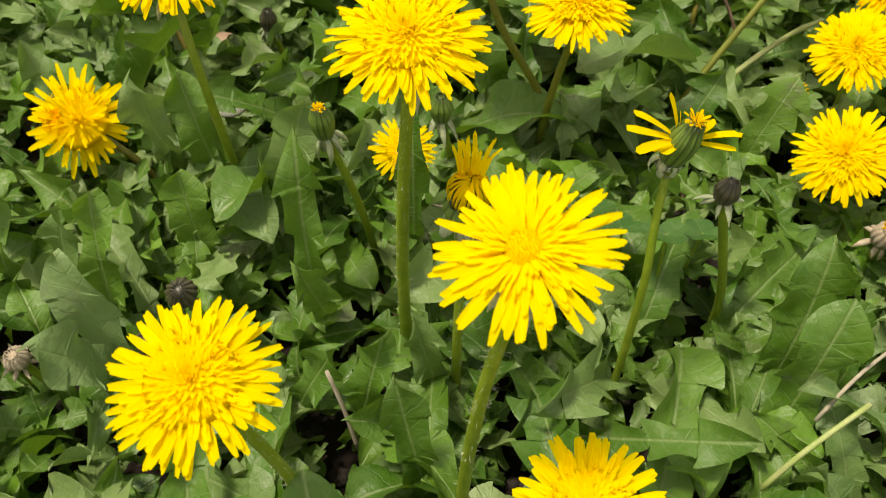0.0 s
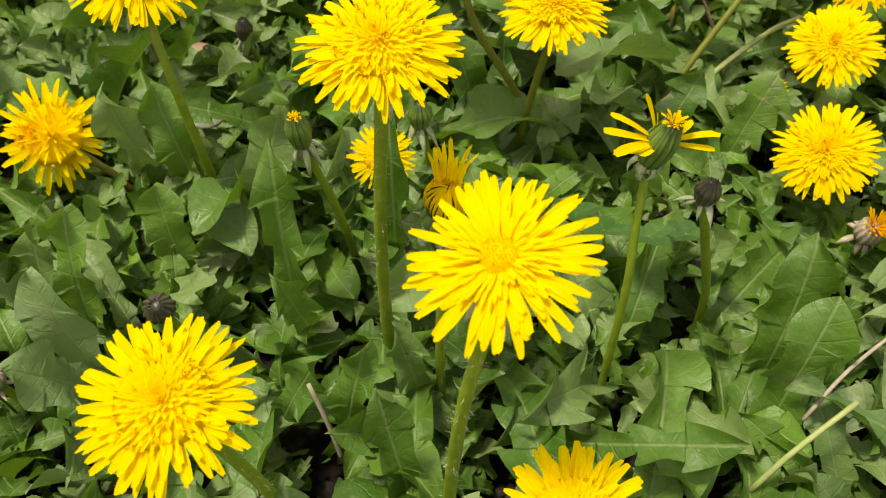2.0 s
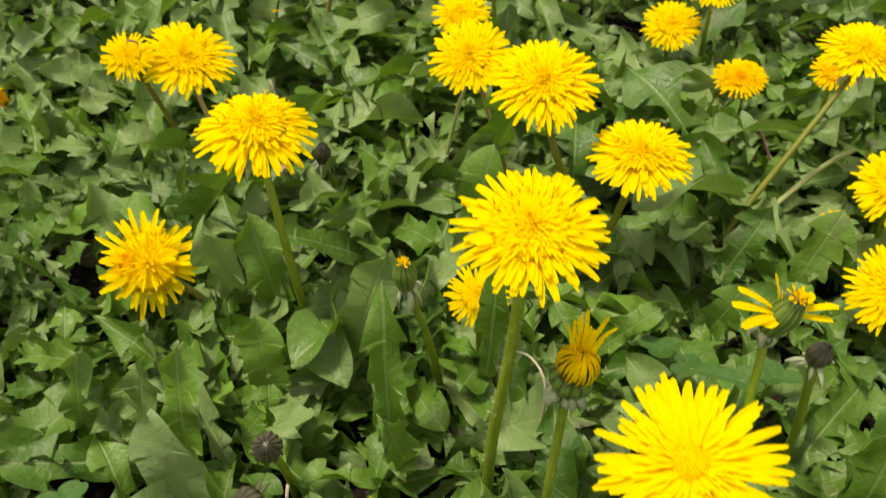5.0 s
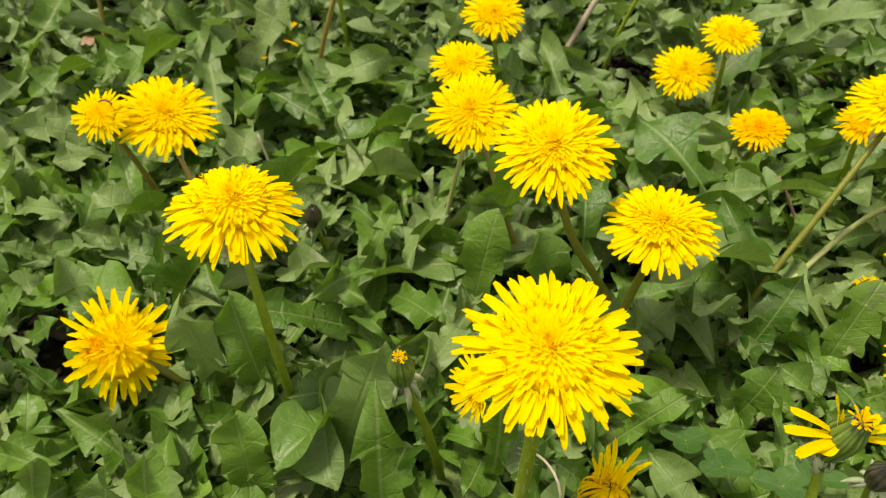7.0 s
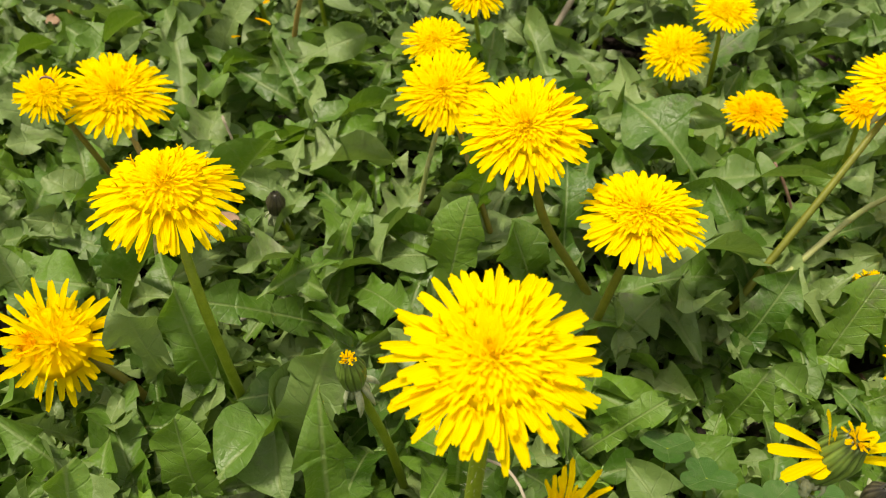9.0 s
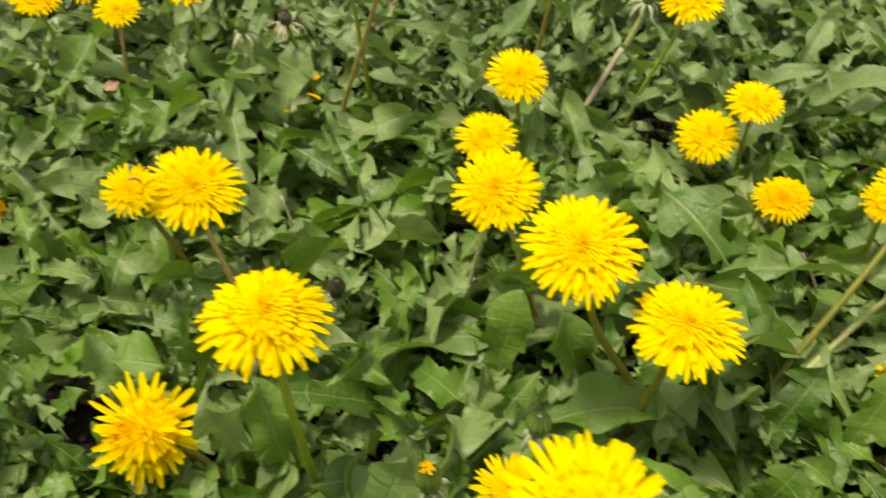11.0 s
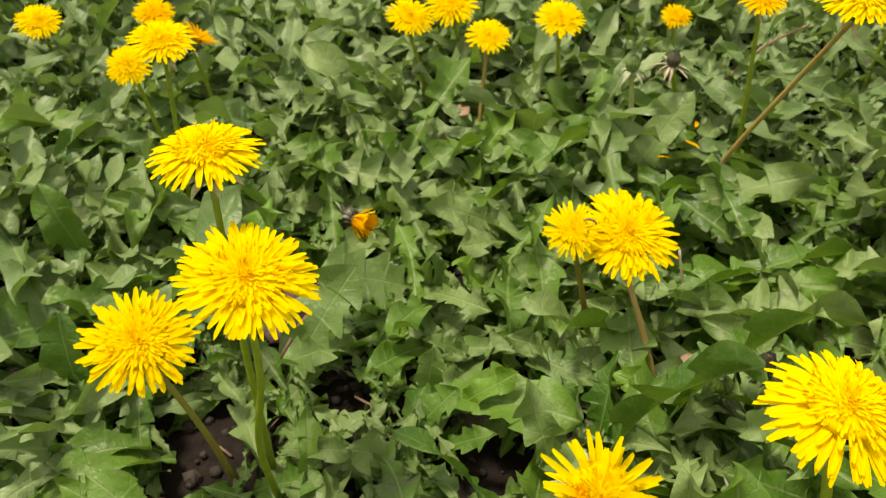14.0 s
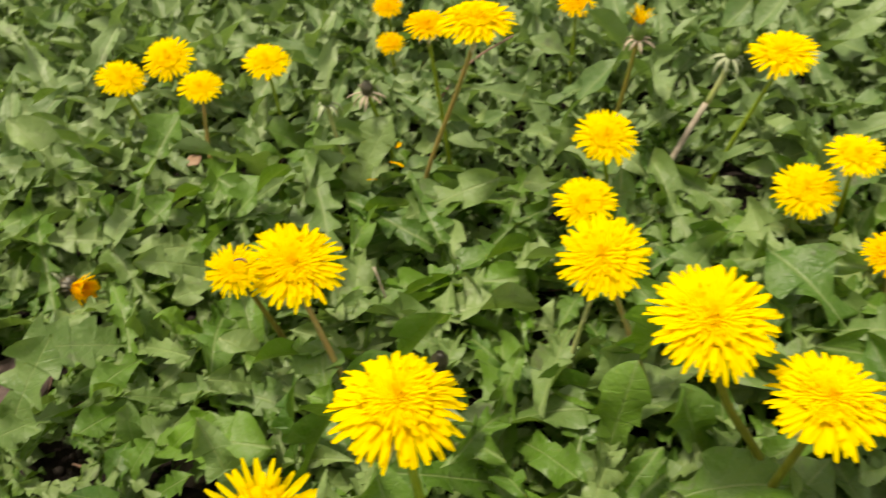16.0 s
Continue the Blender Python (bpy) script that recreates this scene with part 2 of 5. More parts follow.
def glide(points, steps=5):
    """A smooth line through points."""
    p = [Vector(q) for q in points]
    p = [p[0] * 2 - p[1]] + p + [p[-1] * 2 - p[-2]]
    out = []
    for i in range(1, len(p) - 2):
        for k in range(steps):
            t = k / steps
            a, b, c, d = p[i - 1], p[i], p[i + 1], p[i + 2]
            out.append(0.5 * (2 * b + (c - a) * t + (2 * a - 5 * b + 4 * c - d) * t * t + (3 * b - a - 3 * c + d) * t ** 3))
    out.append(p[-2])
    return out


def strap(rng, width=0.1, curl=0.0, droop=0.0, n=7, narrow=1.8):
    """A floret's ray: a narrow strap one unit long, channelled, with a toothed blunt end."""
    v, f, uv = [], [], []
    ends = [rng.uniform(-0.05, 0.015) for _ in range(5)]
    ends[0] -= 0.02
    ends[4] -= 0.02
    sway = rng.uniform(-0.07, 0.07)
    for i in range(n):
        s = i / (n - 1)
        w = width * (0.5 + 0.58 * math.sin(min(1.0, s * 1.15) * math.pi * 0.5)) * (1.0 if s < 0.85 - 0.3 * (narrow > 2) else 1 - (s - 0.85 + 0.3 * (narrow > 2)) * (narrow - 0.8 * (narrow > 2)))
        for k in range(5):
            c = k / 2 - 1
            x = s + (ends[k] if i == n - 1 else 0)
            z = curl * s * s - droop * s ** 3 + (abs(c) ** 2) * width * 0.16
            v.append((x, c * w * 0.5 + sway * s * s, z))
            uv.append((s, k / 4))
    for i in range(n - 1):
        for k in range(4):
            a = i * 5 + k
            f.append((a, a + 5, a + 6, a + 1))
    return v, f, uv


rng = random.Random(7)
STRAPS = [strap(rng, rng.uniform(0.085, 0.112), rng.uniform(-0.04, 0.06), rng.uniform(0.02, 0.19)) for _ in range(10)]
STRAPS += [strap(rng, rng.uniform(0.085, 0.105), rng.uniform(0.0, 0.12), 0.0, 5, 2.6) for _ in range(5)]
RAYS = {}


def ray_mesh(k, mat):
    if (k, mat.name) not in RAYS:
        me = mesh_from("floret", *STRAPS[k])
        me.materials.append(mat)
        RAYS[k, mat.name] = me
    return RAYS[k, mat.name]


def stalk(parent, foot, via, top, r0, r1, mat, hairs=0, seed=0, label=""):
    """A stem from the soil to under the head."""
    line = glide([foot, *via, top], 6)
    rad = [r0 + (r1 - r0) * i / (len(line) - 1) for i in range(len(line))]
    ob = part("stem", mesh_from("stem", *tube(line, rad, 10)), mat, parent, label)
    if hairs:
        rg, heap = random.Random(seed), Heap()
        for _ in range(hairs):
            i = rg.randrange(1, len(line) - 1)
            t = rg.random()
            p = line[i].lerp(line[i + 1], t)
            a = rg.uniform(0, 6.283)
            out = Vector((math.cos(a), math.sin(a), rg.uniform(-0.5, 0.8))).normalized()
            base = p + out * rad[i] * 0.9
            tip = base + out * rg.uniform(0.0007, 0.0022) + Vector((rg.uniform(-1, 1), rg.uniform(-1, 1), rg.uniform(-1, 1))) * 0.0004
            heap.add(*tube([base, tip], [0.00005, 0.00002], 3, False))
        part("hairs", heap.mesh("hairs"), HAIR, ob, "fine white hairs")
    return ob, line[-1] - line[-2]


def bract_blade(n=6, width=0.24, bend=0.0):
    """A lance-shaped bract one unit long, bent over by bend degrees along its way."""
    v, f, uv = [], [], []
    x = z = 0.0
    for i in range(n):
        s = i / (n - 1)
        a = radians(bend * s)
        if i:
            x, z = x + math.cos(a) / (n - 1), z + math.sin(a) / (n - 1)
        w = width * (0.75 + 0.5 * math.sin(s * math.pi)) * (1 - s ** 3 * 0.85)
        for c in (-1, 0, 1):
            v.append((x - abs(c) * 0.02, c * w * 0.5, z - abs(c) * width * 0.12))
            uv.append((s, c * 0.5 + 0.5))
    for i in range(n - 1):
        for k in range(2):
            a = i * 3 + k
            f.append((a, a + 3, a + 4, a + 1))
    top = len(v)
    v += [(p[0], p[1] * 0.85, p[2] - 0.035) for p in v]
    uv += uv[:]
    f += [tuple(i + top for i in q[::-1]) for q in f]
    for i in range(n - 1):
        f.append((i * 3, i * 3 + top, i * 3 + 3 + top, i * 3 + 3))
        f.append((i * 3 + 2, i * 3 + 5, i * 3 + 5 + top, i * 3 + 2 + top))
    return v, f, uv


def calyx(parent, at, n, radius, height, mat, outer, seed, spread=-60):
    """The green cup of bracts under an open head, the outer ones bent down."""
    rg, heap = random.Random(seed), Heap()
    turn = Matrix.Translation(at) @ frame_to(n)
    for k in range(15):
        a = 2 * math.pi * k / 15
        blade = bract_blade(5, 0.30)
        m = turn @ Matrix.Rotation(a, 4, "Z") @ Matrix.Translation((radius * 0.28, 0, -height)) @ Matrix.Rotation(radians(-58), 4, "Y") @ Matrix.Diagonal((height * 1.25, height * 1.25, height * 1.25, 1))
        heap.add(*blade, m)
    heap.add(*tube([(0, 0, -height * 1.05), (0, 0, -height * 0.6), (0, 0, 0)], [radius * 0.22, radius * 0.36, radius * 0.5], 12), turn)
    ob = part("calyx", heap.mesh("calyx"), mat, parent, "green bracts under the head")
    for k in range(outer):
        a = 2 * math.pi * (k + rg.random() * 0.5) / outer
        m = turn @ Matrix.Rotation(a, 4, "Z") @ Matrix.Translation((radius * 0.26, 0, -height)) @ Matrix.Rotation(radians(-spread * rg.uniform(0.2, 1)), 4, "Y") @ Matrix.Diagonal((height * 1.3,) * 3 + (1,))
        part("outer_bract", mesh_from("outer_bract", *bract_blade(6, 0.3, -70)), BRACT_PALE, ob, m=m)


def ray(rng, width, arch, hook, n=8):
    """A ray floret: a narrow channelled strap one unit long, arched, widest past its middle, with a blunt five-toothed end."""
    v, f, uv = [], [], []
    ends = [rng.uniform(-0.035, 0.012) - 0.03 * (k in (0, 4)) for k in range(5)]
    sway, roll = rng.uniform(-0.035, 0.035), rng.uniform(-0.12, 0.12)
    for i in range(n):
        s = i / (n - 1)
        w = width * (0.42 + 0.58 * math.sin(math.pi * 0.5 * min(1.0, s * 1.35))) * (1.0 - 0.42 * max(0.0, s - 0.72) / 0.28)
        for k in range(5):
            c = k / 2 - 1
            z = arch * math.sin(math.pi * s) - hook * max(0.0, s - 0.55) ** 2 + width * 0.13 * c * c + roll * c * w * s
            v.append((s + (ends[k] if i == n - 1 else 0), c * w * 0.5 + sway * s * s, z))
            uv.append((s, k / 4))
    for i in range(n - 1):
        for k in range(4):
            a = i * 5 + k
            f.append((a, a + 5, a + 6, a + 1))
    return v, f, uv


rng = random.Random(17)
OUTER_RAYS = [ray(rng, rng.uniform(0.088, 0.118), rng.uniform(0.01, 0.05), rng.uniform(-0.05, 0.2)) for _ in range(12)]
INNER_RAYS = [ray(rng, rng.uniform(0.044, 0.062), rng.uniform(0.01, 0.04), rng.uniform(-0.1, 0.1), 6) for _ in range(8)]
OUTER_MESHES = {}


def outer_ray_mesh(k, mat):
    if (k, mat.name) not in OUTER_MESHES:
        me = mesh_from("floret", *OUTER_RAYS[k])
        me.materials.append(mat)
        OUTER_MESHES[k, mat.name] = me
    return OUTER_MESHES[k, mat.name]


def head(parent, at, n, d, seed, mat, separate=3, fullness=1.0, ragged=0.0, lift=0.0, button=False):
    """An open flower head: florets in a spiral, the outer ones long and flat, the inner ones ever shorter and steeper, so that their ends make a low dome."""
    rg, heap = random.Random(seed), Heap()
    r = d * 0.52
    turn = Matrix.Translation(Vector(at) - Vector(n).normalized() * r * 0.06) @ frame_to(n, rg.uniform(0, 6))
    top = part("flower_head", bpy.data.meshes.new("flower_head"), mat, parent)
    pieces = []
    rim = int(38 * min(1.1, fullness + 0.1))
    second, third, inner = int(40 * fullness), int(36 * fullness), int(190 * fullness)
    total = rim + second + third + inner
    dome = r * (0.245 if not button else 0.20)
    for i in range(total):
        a = i * 2.399963 + rg.gauss(0, 0.055)
        if i < rim:
            u = rg.uniform(0.88, 1.0)
        elif i < rim + second:
            u = rg.uniform(0.72, 0.92)
        elif i < rim + second + third:
            u = rg.uniform(0.52, 0.76)
        else:
            u = 0.58 * (1 - (i - total + inner) / inner) ** 0.75 * rg.uniform(0.9, 1.1)
        if button and u < 0.27:
            continue
        layer = min(1.0, i / 80)
        z = dome * (1 - u ** 1.7) + r * (0.06 * layer - 0.03) + r * math.sin(radians(lift)) * u * u + r * rg.gauss(0, 0.011 + 0.16 * ragged)
        foot_at = Vector((0.17 * r * u, 0, r * (0.02 + 0.10 * (1 - u))))
        way = Vector((u * r * (1 - 0.25 * ragged * rg.random()), 0, z)) - foot_at
        size = way.length
        m = turn @ Matrix.Rotation(a, 4, "Z") @ Matrix.Translation(foot_at) @ Matrix.Rotation(-math.atan2(way.z, way.x), 4, "Y") @ Matrix.Rotation(rg.gauss(0, 0.10 + 0.3 * ragged), 4, "X")
        m = m @ Matrix.Diagonal((size, r * rg.uniform(0.86, 1.14) * (1.0 if u > 0.8 else 0.92), size, 1))
        if i < separate * 20:
            pieces.append((rg.randrange(12), m))
        else:
            heap.add(*(OUTER_RAYS[rg.randrange(12)] if u > 0.62 else INNER_RAYS[rg.randrange(8)]), m)
    if button:
        # florets not yet open, standing in a tight knob
        for i in range(110):
            q = math.sqrt((i + 0.5) / 110)
            a = i * 2.399963
            foot_at = Vector((0.25 * r * q, 0, 0.05 * r))
            way = Vector((0.20 * r * q, 0, r * (0.24 - 0.09 * q * q + rg.gauss(0, 0.008)))) - foot_at
            m = turn @ Matrix.Rotation(a, 4, "Z") @ Matrix.Translation(foot_at) @ Matrix.Rotation(-math.atan2(way.z, way.x), 4, "Y")
            heap.add(*INNER_RAYS[i % 8], m @ Matrix.Diagonal((way.length, r * 0.62, -way.length * 1.6, 1)))
    # the packed middle, and styles curling out of it
    if button:
        core = [(q * r * 0.21, r * (0.08 + 0.12 * math.sqrt(max(0.0, 1 - q * q)))) for q in (1.0, 0.85, 0.6, 0.3, 0.03)]
    else:
        core = [(q * r * 0.5, r * 0.26 * math.sin(radians(lift)) * q * q - r * 0.035 + dome * (1 - (q * 0.5) ** 1.7)) for q in (1.0, 0.8, 0.55, 0.3, 0.03)]
    heap.add(*tube([(0, 0, -r * 0.04)] + [(0, 0, h) for _, h in core], [r * 0.16] + [q for q, _ in core], 12), turn)
    for _ in range(0 if button else 26):
        a, q = rg.uniform(0, 6.283), 0.55 * math.sqrt(rg.random())
        p = Vector((math.cos(a) * q * r, math.sin(a) * q * r, dome * (1 - q ** 1.7) - r * 0.02))
        out = Vector((math.cos(a), math.sin(a), 0)) * r * 0.05
        for s in (-1, 1):
            fork = Vector((-math.sin(a), math.cos(a), 0)) * r * 0.035 * s
            heap.add(*tube([p, p + Vector((0, 0, r * 0.06)) + out * 0.3, p + Vector((0, 0, r * 0.08)) + out + fork], [r * 0.011, r * 0.010, r * 0.007], 4, False), turn)
    filled = heap.mesh("flower_head")
    filled.materials.append(mat)
    top.data = filled
    for kind, m in pieces:
        part("floret", outer_ray_mesh(kind, mat), mat, top, m=m)
    return top


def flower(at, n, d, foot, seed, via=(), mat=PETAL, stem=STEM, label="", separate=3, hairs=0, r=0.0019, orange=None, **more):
    """A whole flower: stem, green cup and yellow head."""
    foot = Vector(foot)
    thing = tagged(new("dandelion_flower"), label or "open yellow dandelion flower on a green stem", "flower", "open dandelion flowers")
    thing.location = foot
    shift = lambda p: Vector(p) - foot
    unit = Vector(n).normalized()
    at = shift(at)
    under = at - unit * d * 0.26
    via = [shift(p) for p in via] or [under * 0.55 + Vector((0, 0, under.z * 0.03))]
    stalk(thing, (0, 0, -0.004), via, under, r * 1.15, r * 0.85, stem, hairs, seed)
    calyx(thing, at - unit * d * 0.09, unit, d * 0.36, d * 0.18, BRACT, 7, seed, 60)
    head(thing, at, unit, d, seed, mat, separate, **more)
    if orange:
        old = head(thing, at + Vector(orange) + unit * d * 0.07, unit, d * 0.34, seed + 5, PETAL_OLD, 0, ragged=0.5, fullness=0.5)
        tagged(old, "patch of orange florets")
    return thing


# ---- ground ----
def ground_sheet():
    fine = np.linspace(-1.2, 1.2, 161)
    xs = np.concatenate(([-400, -60, -12, -4, -2], fine, [2, 4, 12, 60, 400])) - 0.15
    ys = np.concatenate(([-400, -60, -12, -4, -2], fine, [2, 4, 12, 60, 400])) + 0.5
    v, f = [], []
    for y in ys:
        for x in xs:
            near = 1.0 if abs(x + 0.15) < 1.15 and abs(y - 0.5) < 1.15 else 0.0
            z = near * (0.006 * noise.noise((x * 14, y * 14, 0)) + 0.004 * noise.noise((x * 55, y * 55, 3))) - 0.004
            v.append((x, y, z))
    w = len(xs)
    for j in range(len(ys) - 1):
        for i in range(w - 1):
            f.append((j * w + i, j * w + i + 1, (j + 1) * w + i + 1, (j + 1) * w + i))
    ob = part("ground", mesh_from("ground", v, f), SOIL)
    return tagged(ob, "dark crumbly garden soil under the dandelion leaves", "ground", kind="structure")


ground_sheet()


# ---- leaves ----
def rounded(p):
    """Cuts the corners of an outline, but for the leaf's tip."""
    out = [p[0]]
    for a, b in zip(p, p[1:]):
        out += [(a[0] * 0.84 + b[0] * 0.16, a[1] * 0.84 + b[1] * 0.16), (a[0] * 0.16 + b[0] * 0.84, a[1] * 0.16 + b[1] * 0.84)]
    return out + [p[-1]]


def leaf_shape(seed, deep, lobes, width, lift, bend, low=False, calm=None):
    """A dandelion leaf one unit long: backward-pointing teeth, a larger end lobe, a gutter along the rib and wavy edges."""
    rg = random.Random(seed)
    sides = []
    per = 3 if low else 5
    for _ in range(2):
        pts = [(0.0, 0.016), (0.08, 0.018)] if low else [(0.0, 0.016), (0.05, 0.017), (0.1, 0.02)]
        start, end = 0.15, 0.74
        d = (end - start) / lobes
        for k in range(lobes):
            s = start + d * k + rg.uniform(-0.12, 0.12) * d
            grow = 0.35 + 0.65 * ((k + 1) / lobes) ** 0.8
            out = width * grow * rg.uniform(0.8, 1.15)
            inn = out * (1 - deep * rg.uniform(0.75, 1.1)) * 0.9
            inn = max(inn, 0.02)
            pts.append((s, inn))
            pts.append((s - d * 0.10 * deep, out * 0.72 + inn * 0.28)) if not low else None
            pts.append((s - d * 0.06 * deep + 0.02 * d, out))
            if not low:
                pts.append((s + d * 0.3, out * 0.82 + inn * 0.18))
            pts.append((s + d * 0.62, out * 0.35 + inn * 0.65))
        w = width * rg.uniform(0.95, 1.2)
        tail = ((0.76, 0.55 if deep > 0.4 else 0.85), (0.755, 0.98), (0.83, 0.93), (0.90, 0.68), (0.96, 0.36), (1.0, 0.02)) if deep < 0.28 else ((0.76, 0.6), (0.745, 1.02), (0.82, 0.80), (0.89, 0.54), (0.95, 0.27), (1.0, 0.015))
        pts += [(s, w * q) for s, q in (tail if not low else tail[1::2] + tail[-1:])]
        sides.append(pts)
    if not low or low == 2:
        sides = [rounded(p) for p in sides]
    cols = (-1, -0.55, 0, 0.55, 1) if not low else (-1, -0.5, 0, 0.5, 1)
    n = len(sides[0])
    mids, run = [], 0.0
    for i in range(n):
        want = 0.5 * (sides[0][i][0] + sides[1][i][0])
        run = max(run + 0.004, want) if i else 0.0
        mids.append(run)
    top = max(mids)
    mids = [q / top for q in mids]
    # the rib as an arch, with a slight sideways swing
    swing, fold = (rg.uniform(-0.5, 0.5), rg.uniform(0.15, 0.8)) if calm is None else (rg.uniform(-0.15, 0.15), calm)
    wave, phase, twist = rg.uniform(0.05, 0.12), rg.uniform(0, 6), rg.uniform(-0.75, 0.75)

    def rib(s):
        x = y = z = 0.0
        steps = 12
        for i in range(steps):
            q = s * (i + 0.5) / steps
            a, b = radians(lift + bend * q), swing * q
            x += math.cos(a) * math.cos(b) * s / steps
            y += math.cos(a) * math.sin(b) * s / steps
            z += math.sin(a) * s / steps
        return Vector((x, y, z))

    if calm is not None:
        wave, twist = wave * 1.0, twist * 0.3
    v, f, uv = [], [], []
    for i in range(n):
        for c in cols:
            side = sides[0 if c < 0 else 1][i]
            s = mids[i] + (min(side[0], 1.0) - mids[i]) * abs(c)
            s = max(0.0, min(1.0, s))
            y = c * side[1]
            p = rib(s)
            a, b = radians(lift + bend * s), swing * s
            along = Vector((math.cos(a) * math.cos(b), math.cos(a) * math.sin(b), math.sin(a)))
            across = Vector((-math.sin(b), math.cos(b), 0))
            up = along.cross(across)
            roll = twist * s
            across, up = across * math.cos(roll) + up * math.sin(roll), up * math.cos(roll) - across * math.sin(roll)
            h = abs(y) * fold + wave * (abs(c) ** 2) * math.sin(s * 14 + phase + c * 1.3) * (0.3 + s) * 0.7
            v.append(p + across * y + up * h)
            uv.append((s, 0.5 + y))
    w = len(cols)
    for i in range(n - 1):
        for k in range(w - 1):
            a = i * w + k
            f.append((a, a + w, a + w + 1, a + 1))
    return v, f, uv


rng = random.Random(21)
LEAVES = []
for k in range(34):
    deep = (0.15, 0.35, 0.55, 0.75)[k % 4] + rng.uniform(-0.06, 0.06)
    LEAVES.append(leaf_shape(100 + k, deep, rng.choice((3, 3, 4, 5)), rng.uniform(0.10, 0.17) if k % 4 < 2 else rng.uniform(0.09, 0.14), rng.uniform(28, 78), -rng.uniform(25, 100)))
NEAR_KINDS = len(LEAVES)
for k in range(20):
    LEAVES.append(leaf_shape(200 + k, rng.uniform(0.5, 0.9), rng.choice((4, 5, 5, 6)), rng.uniform(0.068, 0.105), rng.uniform(14, 48), -rng.uniform(15, 65)))
LEAF_MESHES = {}


def leaf_mesh(k, mat):
    if (k, mat.name) not in LEAF_MESHES:
        me = mesh_from("leaf", *LEAVES[k])
        me.materials.append(mat)
        LEAF_MESHES[k, mat.name] = me
    return LEAF_MESHES[k, mat.name]



# ---- flowers ----
def lean(at, degrees, aside=0.0):
    """A head's axis, tipped by degrees towards the open side of the patch, where the light path runs."""
    a = math.atan2(0.05 - at[1], -0.03 - at[0]) + radians(aside)
    return Vector((math.cos(a) * math.sin(radians(degrees)), math.sin(a) * math.sin(radians(degrees)), math.cos(radians(degrees))))


# place of the head, tip, turn of the tip, breadth, foot of the stem
NEAR_HEADS = [
    ((0.0225, 0.124, 0.1745), 20, 0, 0.0402, (0.008, 0.132, 0), dict(fullness=0.72, button=True, hairs=260, via=[(0.011, 0.126, 0.07), (0.016, 0.122, 0.13)])),
    ((-0.048, 0.112, 0.146), 20, -10, 0.0405, (-0.036, 0.125, 0), dict(fullness=0.88, hairs=260, via=[(-0.038, 0.122, 0.07)])),
    ((0.040, 0.099, 0.107), 14, 0, 0.041, (0.045, 0.110, 0), dict(fullness=0.85, via=[(0.043, 0.105, 0.05)])),
    ((-0.003, 0.195, 0.1755), 16, 10, 0.0435, (-0.011, 0.201, 0), dict(hairs=300, r=0.0021, lift=-3, via=[(-0.010, 0.198, 0.066), (-0.007, 0.192, 0.12)])),
    ((-0.0955, 0.290, 0.145), 11, 20, 0.0480, (-0.088, 0.291, 0), dict(lift=-15, via=[(-0.090, 0.285, 0.049), (-0.092, 0.282, 0.10)])),
    ((0.019, 0.333, 0.134), 20, 0, 0.0505, (0.056, 0.334, 0), dict(lift=-4, fullness=1.2, via=[(0.051, 0.330, 0.045), (0.029, 0.329, 0.09)], stem=STEM_OLIVE)),
    ((-0.009, 0.412, 0.100), 30, -15, 0.046, (-0.025, 0.408, 0), dict(fullness=1.2, stem=STEM_PALE, r=0.0013, via=[(-0.023, 0.408, 0.03), (-0.015, 0.409, 0.07)])),
    ((0.060, 0.313, 0.110), 10, 0, 0.0470, (0.050, 0.33, 0), dict(lift=-6, fullness=1.2, via=[(0.052, 0.318, 0.05)], stem=STEM_OLIVE)),
    ((-0.159, 0.419, 0.098), 24, 25, 0.0525, (-0.130, 0.388, 0), dict(via=[(-0.143, 0.398, 0.045)], r=0.0016, stem=STEM_RUST, fullness=1.2)),
    ((-0.160, 0.300, 0.062), 40, -10, 0.054, (-0.128, 0.30, 0), dict(mat=PETAL, fullness=0.55, ragged=0.85, orange=(-0.008, 0, 0), stem=STEM_BROWN, via=[(-0.14, 0.303, 0.03)], label="ragged deep yellow dandelion flower low among leaves")),
    ((0.178, 0.281, 0.054), 36, 0, 0.0465, (0.188, 0.30, 0), dict(fullness=1.2)),
    ((0.190, 0.327, 0.076), 30, 0, 0.0435, (0.20, 0.335, 0), dict(fullness=1.2)),
    ((-0.287, 0.300, 0.154), 22, 15, 0.050, (-0.300, 0.305, 0), dict(via=[(-0.298, 0.296, 0.06), (-0.288, 0.294, 0.11)], r=0.0015)),
    ((-0.344, 0.304, 0.107), 30, -5, 0.0465, (-0.325, 0.312, 0), dict(via=[(-0.332, 0.308, 0.05)], r=0.0015, stem=STEM_BROWN)),
    ((-0.312, 0.333, 0.182), 3, 0, 0.042, (-0.312, 0.322, 0), dict(r=0.0015, lift=-6, via=[(-0.310, 0.322, 0.09)])),
    ((0.186, 0.390, 0.112), 12, 0, 0.045, (0.104, 0.334, 0), dict(via=[(0.122, 0.344, 0.03), (0.160, 0.370, 0.075)], r=0.0017, stem=STEM_OLIVE, label="tall yellow dandelion flower on a long slanting stem")),
]
